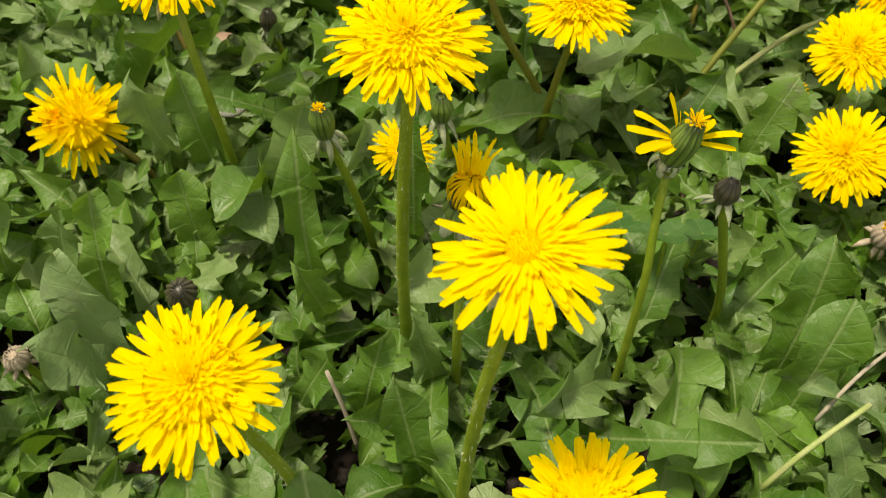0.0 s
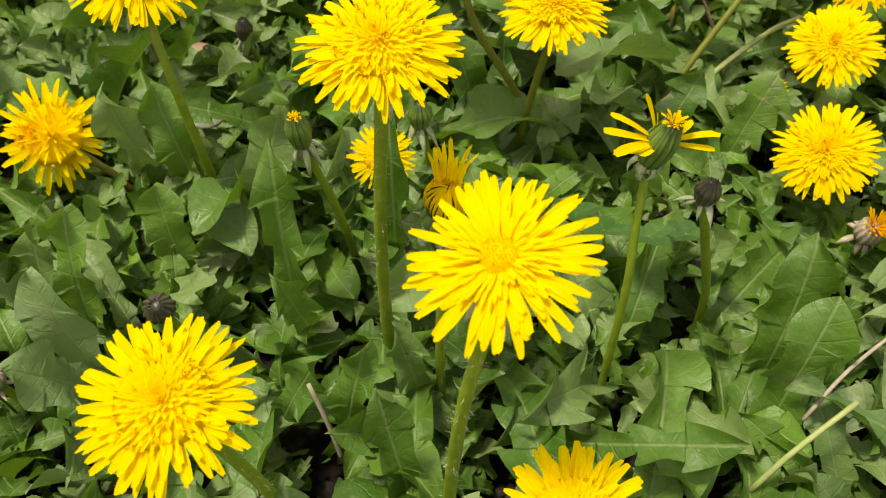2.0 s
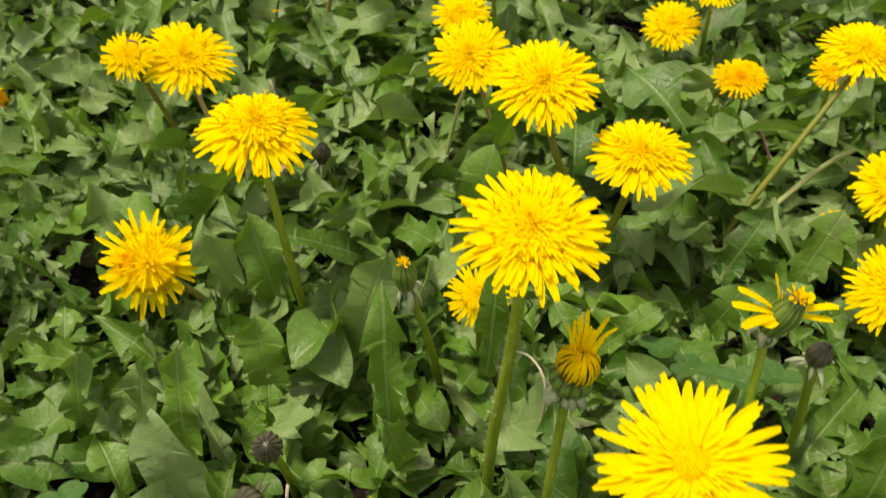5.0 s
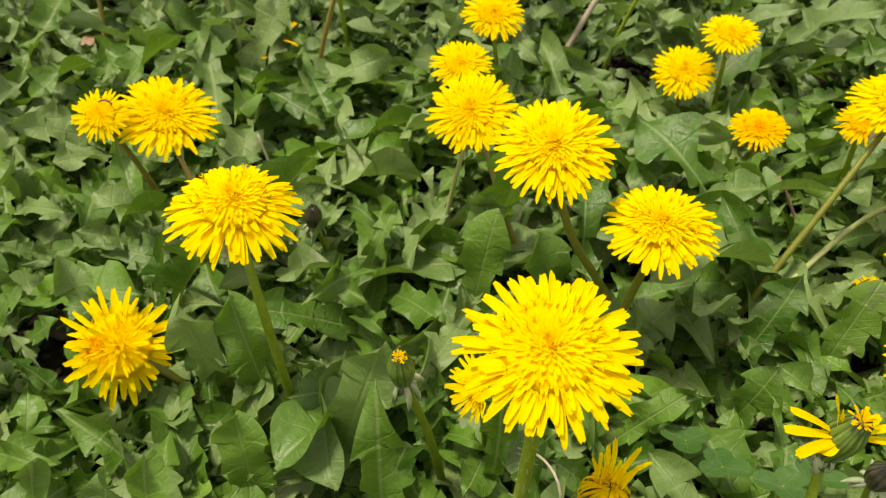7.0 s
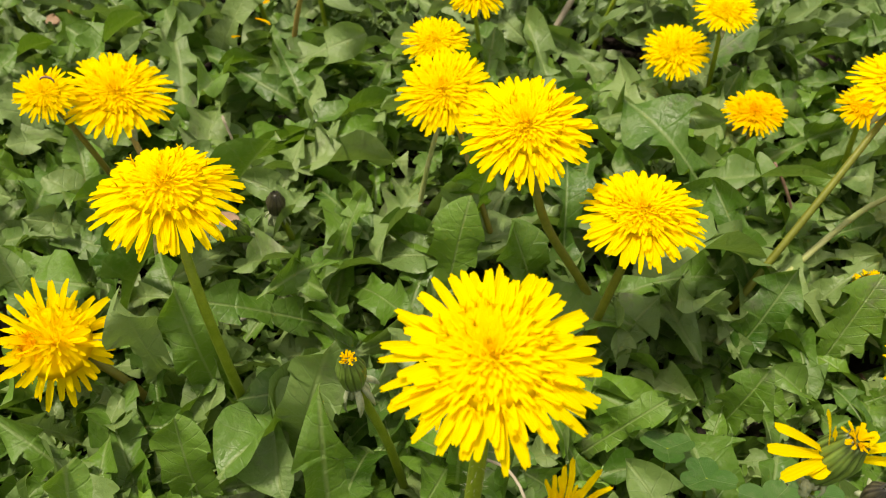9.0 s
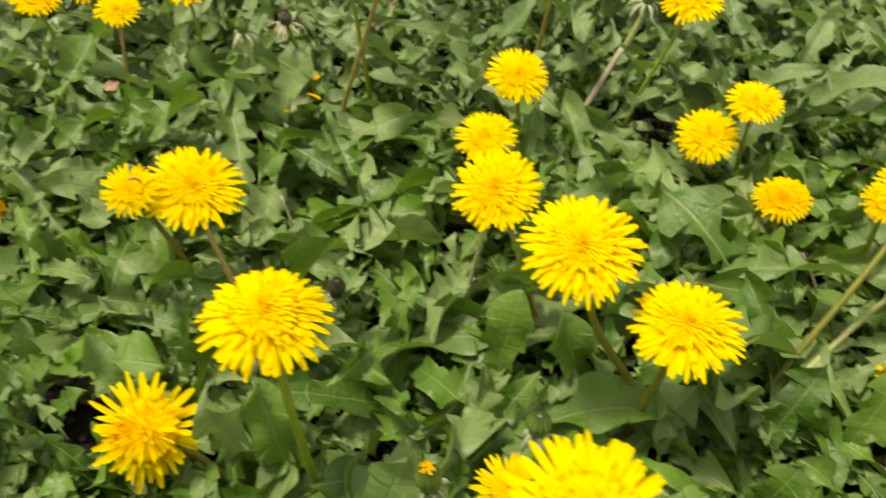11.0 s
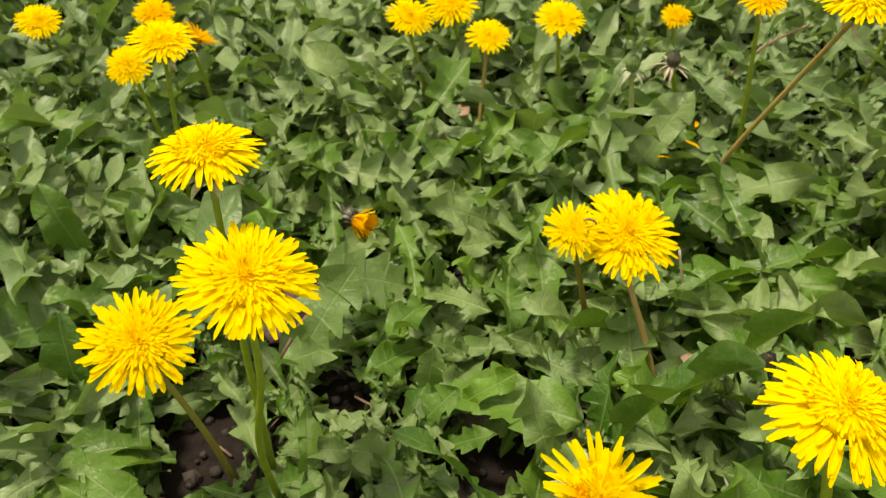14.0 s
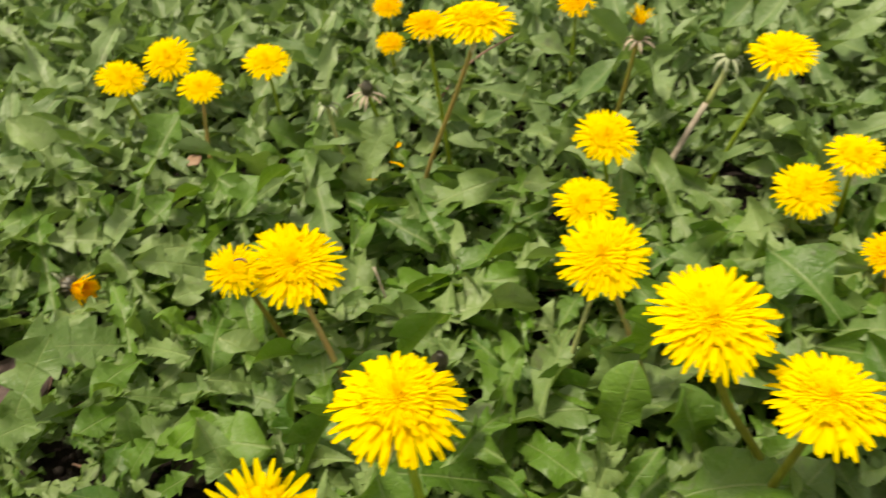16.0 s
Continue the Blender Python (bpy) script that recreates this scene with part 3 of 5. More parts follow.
FAR_HEADS = [
    ((-0.012, 0.452, 0.103), 20, 0, 0.034, (0.022, 0.392, 0), dict(stem=STEM_BROWN, via=[(0.008, 0.389, 0.05)])),
    ((-0.184, 0.404, 0.108), 35, -10, 0.028, (-0.168, 0.43, 0), dict(stem=STEM_BROWN, fullness=0.8)),
    ((-0.012, 0.262, 0.077), 35, 10, 0.028, (-0.008, 0.27, 0), dict(fullness=0.7)),
    ((0.156, 0.455, 0.056), 15, 0, 0.034, (0.150, 0.44, 0), dict(stem=STEM_BROWN, mat=PETAL_DEEP, orange=(0, 0, 0), via=[(0.150, 0.436, 0.02)])),
    ((0.164, 0.466, 0.052), 12, 0, 0.024, (0.165, 0.46, 0), dict(mat=PETAL_DEEP)),
    ((0.213, 0.362, 0.085), 25, 0, 0.032, (0.22, 0.37, 0), dict(mat=PETAL_DEEP, fullness=0.8)),
    ((-0.321, 0.642, 0.095), 25, 20, 0.036, (-0.305, 0.640, 0), dict()),
    ((-0.300, 0.685, 0.088), 30, -20, 0.042, (-0.290, 0.68, 0), dict()),
    ((-0.264, 0.637, 0.087), 20, 0, 0.034, (-0.268, 0.615, 0), dict(stem=STEM_RUST)),
    ((-0.216, 0.651, 0.097), 22, 0, 0.036, (-0.212, 0.65, 0), dict()),
    ((-0.422, 0.489, 0.141), 14, 0, 0.040, (-0.435, 0.49, 0), dict()),
    ((-0.478, 0.531, 0.100), 35, -20, 0.030, (-0.47, 0.54, 0), dict()),
    ((-0.499, 0.605, 0.102), 20, 0, 0.030, (-0.49, 0.60, 0), dict(mat=PETAL_DEEP)),
    ((-0.462, 0.592, 0.090), 40, 90, 0.030, (-0.46, 0.60, 0), dict(mat=PETAL_OLD, ragged=0.4, lift=25, fullness=0.7)),
    ((-0.612, 0.622, 0.080), 25, 0, 0.036, (-0.61, 0.63, 0), dict()),
    ((0.011, 0.536, 0.090), 25, 10, 0.041, (0.02, 0.54, 0), dict()),
    ((0.126, 0.510, 0.062), 25, 0, 0.040, (0.13, 0.52, 0), dict()),
    ((0.146, 0.503, 0.090), 15, 0, 0.035, (0.15, 0.51, 0), dict()),
    ((0.115, 0.558, 0.127), 18, -10, 0.042, (0.086, 0.575, 0), dict(via=[(0.096, 0.570, 0.05)], ragged=0.15)),
    ((-0.064, 0.516, 0.178), 8, 0, 0.043, (-0.112, 0.575, 0), dict(lift=-6, stem=STEM_RUST, via=[(-0.101, 0.565, 0.05), (-0.078, 0.54, 0.12)])),
    ((-0.095, 0.600, 0.140), 15, 0, 0.030, (-0.085, 0.61, 0), dict(mat=PETAL_DEEP)),
    ((0.195, 0.425, 0.078), 20, 0, 0.028, (0.20, 0.43, 0), dict(mat=PETAL_DEEP, fullness=0.7)),
    ((0.174, 0.338, 0.044), 20, 0, 0.016, (0.178, 0.345, 0), dict(mat=PETAL_DEEP, fullness=0.7)),
    ((-0.134, 0.729, 0.070), 25, 0, 0.026, (-0.13, 0.73, 0), dict(mat=PETAL_DEEP, fullness=0.7, ragged=0.3)),
    ((-0.141, 0.805, 0.070), 25, 0, 0.028, (-0.14, 0.81, 0), dict(mat=PETAL_DEEP)),
    ((0.014, 0.716, 0.100), 25, 0, 0.030, (0.01, 0.72, 0), dict(mat=PETAL_DEEP)),
]
for i, (at, tip, turn, d, foot, more) in enumerate(NEAR_HEADS):
    flower(at, lean(at, tip, turn), d, foot, 300 + i, **more)
for i, (at, tip, turn, d, foot, more) in enumerate(FAR_HEADS):
    more = dict(more)
    more.setdefault("label", "smaller yellow dandelion flower on a short stem" if at[2] < 0.1 else "yellow dandelion flower above the leaves")
    made = flower(at, lean(at, tip, turn), d, foot, 400 + i, separate=0, r=0.0015, **more)
    if i == 1:
        c = Vector(at) - Vector(foot) + Vector((0.007, -0.006, 0.010))
        arc = [c + Vector((math.cos(a) * 0.0030, -0.001, math.sin(a) * 0.0022)) for a in (2.6, 2.0, 1.4, 0.8, 0.2, -0.3)]
        part("withered_floret", mesh_from("withered_floret", *tube(arc, [0.0003, 0.0005, 0.0006, 0.0005, 0.0004, 0.0002], 6)), TWIG, made, "brown curled floret")


# ---- buds, half-open and withered heads ----
def barrel(rg, radius, height, ribs=12, closed=0.45):
    """The ribbed green barrel of a bud, one bract beside the other, the tips drawn together."""
    v, f, uv = [], [], []
    radius *= 0.86
    rings, n = 10, ribs * 4
    for i in range(rings):
        s = i / (rings - 1)
        q = radius * (0.62 + 0.5 * math.sin(math.pi * min(1, 0.12 + s * 0.72))) * (1 - max(0, s - 0.6) * (1 - closed) * 1.6)
        for k in range(n):
            a = 2 * math.pi * k / n
            rib = 0.92 + 0.14 * abs(math.cos(a * ribs * 0.5)) + 0.03 * math.sin(a * 5)
            v.append((q * rib * math.cos(a), q * rib * math.sin(a), height * s + (0.05 * height * math.cos(a * ribs) if i == rings - 1 else 0)))
            uv.append((s, k / n))
    for i in range(rings - 1):
        for k in range(n):
            a, b = i * n + k, i * n + (k + 1) % n
            f.append((a, b, b + n, a + n))
    f.append(tuple(range(n))[::-1])
    f.append(tuple((rings - 1) * n + k for k in range(n)))
    return v, f, uv


def bud(at, n, radius, height, foot, seed, label, body=BARREL, tuft=PETAL_OLD, tuft_size=0.5, outer=9, bent=-120, outer_len=1.0, outer_mat=BRACT_PALE, stem=STEM, rays=(), via=(), closed=0.45, r=0.0017, name="dandelion_bud", category="flower bud", hairs=0, ray_width=0.0165, hang=0, ray_at=0.78):
    """A closed or half-open head: ribbed barrel, turned-back outer bracts, a tuft of florets at its mouth."""
    rg = random.Random(seed)
    foot = Vector(foot)
    thing = tagged(new(name), label, category)
    thing.location = foot
    unit = Vector(n).normalized()
    base = Vector(at) - foot - unit * height * 0.5
    stalk(thing, (0, 0, -0.004), [Vector(p) - foot for p in via] or [base * 0.55 + Vector((0.002, 0, 0))], base, r * 1.1, r * 0.9, stem, hairs, seed)
    turn = Matrix.Translation(base) @ frame_to(unit)
    core = part("calyx", mesh_from("calyx", *barrel(rg, radius, height, 14, closed)), body, thing, m=turn)
    tip_mesh = mesh_from("bract_tip", *bract_blade(5, 0.42, 25))
    for k in range(14):
        a = 2 * math.pi * (k + rg.uniform(-0.15, 0.15)) / 14
        q = radius * 0.86 * (0.62 + 0.5 * math.sin(math.pi * 0.84)) * (1 - 0.4 * (1 - closed) * 1.6)
        size = radius * (rg.uniform(0.25, 0.42) if closed > 0.35 else rg.uniform(0.12, 0.22))
        part("bract_tip", tip_mesh, WITHERED if body is WITHERED else BRACT_DARK, core, m=Matrix.Rotation(a, 4, "Z") @ Matrix.Translation((q * 0.96, 0, height * 0.95)) @ Matrix.Rotation(radians(-92), 4, "Y") @ Matrix.Diagonal((size, size, size, 1)))
    for k in range(outer):
        a = 2 * math.pi * (k + rg.uniform(-0.25, 0.25)) / outer
        size = radius * 1.35 * outer_len * rg.uniform(0.75, 1.15)
        m = Matrix.Rotation(a, 4, "Z") @ Matrix.Translation((radius * 0.5, 0, height * 0.04)) @ Matrix.Rotation(radians(rg.uniform(-25, 15) + hang), 4, "Y") @ Matrix.Diagonal((size, size * rg.uniform(0.8, 1.3) / max(1.0, outer_len * 0.85), size, 1)) @ Matrix.Rotation(rg.uniform(-0.4, 0.4), 4, "X")
        part("outer_bract", mesh_from("outer_bract", *bract_blade(7, 0.26, bent * rg.uniform(0.6, 1.35))), outer_mat, core, "pale turned-back bract" if k == 0 else "", m=m)
    if tuft is not None and tuft_size:
        heap = Heap()
        for k in range(28 if closed < 0.7 else 44):
            a, q = rg.uniform(0, 6.283), radius * closed * 0.9 * math.sqrt(rg.random())
            size = height * tuft_size * rg.uniform(0.5, 1.0)
            m = Matrix.Translation((q * 0.6 * math.cos(a), q * 0.6 * math.sin(a), height * 0.97)) @ Matrix.Rotation(a, 4, "Z") @ Matrix.Rotation(-radians(rg.uniform(15, 60) if closed < 0.7 else rg.uniform(45, 88)), 4, "Y") @ Matrix.Diagonal((size, radius * 1.6, size, 1))
            heap.add(*STRAPS[rg.randrange(10)], m)
        part("tuft", heap.mesh("tuft"), tuft, core, "tuft of florets at the mouth")
    for az, elev, length, mat in rays:
        m = Matrix.Translation((radius * 0.45 * math.cos(radians(az)), radius * 0.45 * math.sin(radians(az)), height * ray_at)) @ Matrix.Rotation(radians(az), 4, "Z") @ Matrix.Rotation(-radians(elev), 4, "Y") @ Matrix.Rotation(rg.gauss(0, 0.3), 4, "X") @ Matrix.Diagonal((length, ray_width, length, 1))
        part("floret", ray_mesh(rg.randrange(10), mat), mat, core, m=m)
    return thing


rng = random.Random(77)
def curled_ray(width, low, high, n=9):
    """A floret curled inwards over a ball of unit size, from low to high degrees above its equator."""
    v, f, uv = [], [], []
    for i in range(n):
        t = i / (n - 1)
        e = radians(low + (high - low) * t)
        w = width * (0.75 + 0.35 * math.sin(math.pi * t)) * (1.0 - 0.5 * max(0.0, t - 0.8) / 0.2)
        for k in (-1, 0, 1):
            q = 1.0 - 0.05 * abs(k) + 0.03 * t
            v.append((q * math.cos(e), k * w * 0.5, q * math.sin(e)))
            uv.append((t, k * 0.5 + 0.5))
    for i in range(n - 1):
        for k in (0, 1):
            a = i * 3 + k
            f.append((a, a + 3, a + 4, a + 1))
    return v, f, uv


def closing_flower():
    """A head that closes for the night: florets curled over a ball, a few long ones still standing behind it."""
    rg = random.Random(515)
    standing = [(az + rg.uniform(-5, 5), rg.uniform(84, 95), length, PETAL) for az, length in ((160, 0.0210), (140, 0.0245), (118, 0.0205), (98, 0.0255), (76, 0.0235), (54, 0.0240), (34, 0.0255), (16, 0.0215), (150, 0.0225), (128, 0.0250), (108, 0.0230), (66, 0.0250), (44, 0.0235))]
    thing = bud((0.012, 0.186, 0.1215), (0.10, -0.20, 1), 0.0070, 0.0105, (0.008, 0.186, 0), 51, "half-closed orange-yellow dandelion flower with standing petals", tuft=None, outer=13, bent=-150, outer_len=1.0, rays=standing, via=[(0.009, 0.182, 0.06)], closed=0.75, hairs=160, ray_width=0.0135, name="dandelion_flower", category="flower")
    core = next(o for o in thing.children if o.name.startswith("calyx"))
    ball = Matrix.Translation((0, 0, 0.0138)) @ Matrix.Diagonal((0.0064, 0.0064, 0.0070, 1))
    # a core coloured dark, standing in for the shade between the curled florets
    heap = Heap()
    rings = [(math.cos(radians(e)) * 0.86, math.sin(radians(e)) * 0.86) for e in (-60, -35, -10, 15, 40, 62, 80, 89)]
    heap.add(*tube([(0, 0, z) for _, z in rings], [q for q, _ in rings], 16), ball)
    part("florets_inside", heap.mesh("florets_inside"), BRACT_DARK, core, "dark core as shade between the curled florets")
    for k in range(30):
        turn = Matrix.Rotation(radians(k * 360 / 30 + rg.uniform(-4, 4)), 4, "Z")
        low, high = rg.uniform(-40, -15), rg.choice((48, 66, 80, 88)) + rg.uniform(-6, 6)
        mat = PETAL if k % 3 else PETAL_DEEP
        part("floret", mesh_from("floret", *curled_ray(rg.uniform(0.105, 0.150), low, high)), mat, core, m=ball @ turn @ Matrix.Rotation(rg.uniform(-0.16, 0.16), 4, "X") @ Matrix.Diagonal((*[rg.uniform(0.98, 1.08)] * 3, 1)))
    for k in range(22):
        turn = Matrix.Rotation(radians(k * 360 / 22 + rg.uniform(-5, 5)), 4, "Z")
        part("floret", mesh_from("floret", *curled_ray(rg.uniform(0.12, 0.16), rg.uniform(5, 25), rg.uniform(76, 92))), PETAL, core, m=ball @ turn @ Matrix.Diagonal((*[rg.uniform(0.90, 0.98)] * 3, 1)))
    for k in range(7):
        a = radians(rg.uniform(0, 360))
        part("sepal", mesh_from("sepal", *curled_ray(0.22, -55, rg.uniform(5, 25))), BRACT_DARK, core, "dark bract over the florets", m=ball @ Matrix.Rotation(a, 4, "Z") @ Matrix.Diagonal((1.06, 1.06, 1.06, 1)))


closing_flower()
# closed head with a few rays sticking out to the sides
spread = [(172, 24, 0.0155, PETAL), (186, 10, 0.0165, PETAL), (200, 2, 0.0135, PETAL), (205, -6, 0.0088, PETAL), (222, -6, 0.0062, PETAL), (160, 62, 0.0165, PETAL), (140, 70, 0.009, PETAL),
          (8, 26, 0.0150, PETAL), (-4, 2, 0.0140, PETAL), (14, 58, 0.0085, PETAL)]
bud((0.0735, 0.193, 0.141), (0.26, -0.12, 1), 0.0048, 0.0165, (0.068, 0.184, 0), 52, "closed dandelion head with few yellow petals spreading out", body=BARREL, tuft=PETAL_DEEP, tuft_size=0.24, outer=11, bent=-190, outer_len=1.15, rays=spread, via=[(0.069, 0.181, 0.083), (0.0695, 0.187, 0.115)], closed=0.5, r=0.0014, ray_width=0.027, ray_at=0.52)
bud((-0.041, 0.254, 0.0985), (-0.05, -0.1, 1), 0.0048, 0.0145, (-0.026, 0.262, 0), 53, "closed green dandelion bud with orange tip and drooping bracts", tuft=PETAL_DEEP, tuft_size=0.16, outer=11, bent=-75, hang=48, outer_len=2.1, via=[(-0.032, 0.258, 0.05)], closed=0.5)
bud((0.092, 0.195, 0.119), (0.1, -0.15, 1), 0.0040, 0.0090, (0.118, 0.222, 0), 54, "small dark purple dandelion bud with spread bracts", body=BARREL_DARK, tuft=None, outer=9, bent=-80, outer_len=1.25, via=[(0.113, 0.215, 0.04), (0.099, 0.202, 0.09)], closed=0.3)
bud((-0.095, 0.176, 0.068), (-0.3, -0.6, 1), 0.0058, 0.0105, (-0.085, 0.185, 0), 55, "round brownish dandelion bud just closed", body=BARREL_DARK, tuft=None, outer=8, bent=-60, outer_mat=BRACT_DARK, closed=0.3)
bud((-0.093, 0.203, 0.060), (0.1, -0.5, 1), 0.0060, 0.0105, (-0.09, 0.212, 0), 56, "dark closed dandelion bud among leaves", body=BARREL_DARK, tuft=None, outer=8, bent=-120, outer_len=1.0, outer_mat=BRACT, closed=0.3)
bud((-0.150, 0.180, 0.052), (0.1, -0.3, 1), 0.0048, 0.0085, (-0.148, 0.187, 0), 57, "dried tan dandelion bud on a short stalk", body=WITHERED, tuft=None, outer=8, bent=-40, outer_mat=WITHERED, closed=0.5)
bud((-0.090, 0.393, 0.052), (0.1, -0.1, 1), 0.0046, 0.0120, (-0.085, 0.40, 0), 58, "dark closed dandelion bud with white drooping bracts", body=BARREL_DARK, tuft=None, outer=12, bent=-60, hang=45, outer_len=1.5, closed=0.4)
bud((-0.108, 0.385, 0.042), (-0.2, -0.2, 1), 0.0050, 0.0110, (-0.105, 0.392, 0), 59, "small dandelion bud with white drooping bracts", tuft=None, outer=12, bent=-60, hang=40, outer_len=2.2, closed=0.4)
bud((0.003, 0.296, 0.070), (0, -0.1, 1), 0.0052, 0.0130, (0.006, 0.304, 0), 60, "closed green dandelion bud with pale drooping bracts", tuft=None, outer=9, bent=-45, hang=50, outer_len=1.8, closed=0.4)
bud((-0.139, 0.603, 0.096), (0.1, -0.1, 1), 0.0045, 0.0090, (-0.125, 0.62, 0), 61, "closed dark dandelion head with pinkish brown bracts", body=BARREL_DARK, tuft=None, outer=9, bent=-50, outer_len=2.2, outer_mat=WITHERED, closed=0.4)
bud((-0.164, 0.585, 0.100), (0.1, -0.1, 1), 0.0045, 0.0090, (-0.160, 0.588, 0), 62, "spent dandelion head with white drooping bracts", tuft=None, outer=12, bent=-110, outer_len=2.2, stem=STEM_PALE, closed=0.6)
bud((0.040, 0.605, 0.124), (0.05, -0.1, 1), 0.0045, 0.0110, (0.018, 0.62, 0), 63, "small closing dandelion flower with withered bracts", tuft=PETAL_DEEP, tuft_size=1.3, outer=9, bent=-90, outer_len=2.0, outer_mat=WITHERED, stem=STEM_BROWN, closed=0.8)
bud((0.104, 0.612, 0.104), (0.2, 0, 1), 0.0050, 0.0110, (0.0925, 0.611, 0.070), 64, "withered dandelion head with whitish hanging bracts", tuft=None, outer=12, bent=-120, outer_len=2.2, stem=STEM_PALE, closed=0.6, r=0.0020)
bud((-0.103, 0.306, 0.034), (0.2, -0.3, 1), 0.0055, 0.0090, (-0.10, 0.31, 0), 65, "round green dandelion bud low between leaves", tuft=None, outer=8, bent=-60, outer_mat=BRACT, closed=0.3)
bud((-0.082, 0.345, 0.034), (0.0, -0.2, 1), 0.0042, 0.0095, (-0.085, 0.335, 0), 66, "green dandelion bud with pale bracts", tuft=None, outer=8, bent=-140, outer_len=1.5, closed=0.4)
bud((0.189, 0.246, 0.040), (0, -0.4, 1), 0.0060, 0.0100, (0.19, 0.255, 0), 67, "shrivelled brown-orange dandelion flower", body=WITHERED, tuft=PETAL_OLD, tuft_size=0.9, outer=8, bent=-90, outer_mat=WITHERED, closed=0.9)
bud((-0.324, 0.488, 0.030), (0.9, -0.35, 0.12), 0.0075, 0.0095, (-0.335, 0.495, 0), 68, "half-closed orange dandelion flower lying low under leaves", body=BARREL_DARK, tuft=PETAL_DEEP, tuft_size=1.5, rays=[(az, 84 + 5 * math.sin(az), 0.0155, PETAL_DEEP if az % 40 else PETAL_OLD) for az in range(0, 360, 20)], ray_width=0.034, outer=6, bent=-60, closed=0.95, name="dandelion_flower", category="flower")


# ---- leaf rosettes ----
# what must stay clear: heads and the way light falls on them
CLEAR = [(Vector(at), Vector(at) + Vector((-0.12 * at[0] - 0.005, -0.10 - 0.05 * at[1], 0.11)), d * 0.5) for at, _, _, d, _, _ in NEAR_HEADS + FAR_HEADS]
CLEAR += [(Vector(p), Vector(p) + Vector((-0.12 * p[0], -0.09, 0.10)), r) for p, r in (((0.012, 0.184, 0.13), 0.014), ((-0.345, 0.430, 0.008), 0.024), ((0.070, 0.597, 0.022), 0.012), ((0.086, 0.608, 0.046), 0.012), ((-0.324, 0.488, 0.030), 0.012), ((-0.352, 0.332, 0.012), 0.018), ((-0.335, 0.284, 0.035), 0.010), ((-0.305, 0.293, 0.035), 0.010), ((-0.280, 0.294, 0.035), 0.010), ((-0.293, 0.374, 0.006), 0.009), ((-0.221, 0.387, 0.006), 0.009), ((-0.198, 0.350, 0.006), 0.008), ((-0.210, 0.346, 0.010), 0.009), ((0.073, 0.193, 0.14), 0.015), ((-0.041, 0.254, 0.096), 0.010), ((0.092, 0.195, 0.119), 0.010),
    ((-0.095, 0.176, 0.068), 0.007), ((-0.09, 0.393, 0.06), 0.008), ((-0.139, 0.603, 0.096), 0.009), ((-0.164, 0.585, 0.1), 0.009), ((0.189, 0.246, 0.04), 0.007), ((-0.318, 0.486, 0.03), 0.010), ((0.079, 0.243, 0.055), 0.012), ((0.088, 0.225, 0.07), 0.012), ((-0.162, 0.188, 0.06), 0.010), ((0.132, 0.146, 0.06), 0.012), ((0.20, 0.39, 0.05), 0.012), ((0.165, 0.366, 0.044), 0.012), ((0.078, 0.602, 0.035), 0.01), ((0.003, 0.296, 0.07), 0.006), ((-0.085, 0.207, 0.05), 0.016))]


def blocked(pts):
    """Whether any of the points lies in what must stay clear."""
    p = np.array(pts)[:, None, :]
    t = np.clip(((p - CLEAR_A) * CLEAR_D).sum(-1) / (CLEAR_D ** 2).sum(-1), 0, 1)
    gap = np.linalg.norm(p - CLEAR_A - CLEAR_D * t[..., None], axis=-1)
    return bool((gap < CLEAR_R * (0.95 + 0.25 * t)).any())


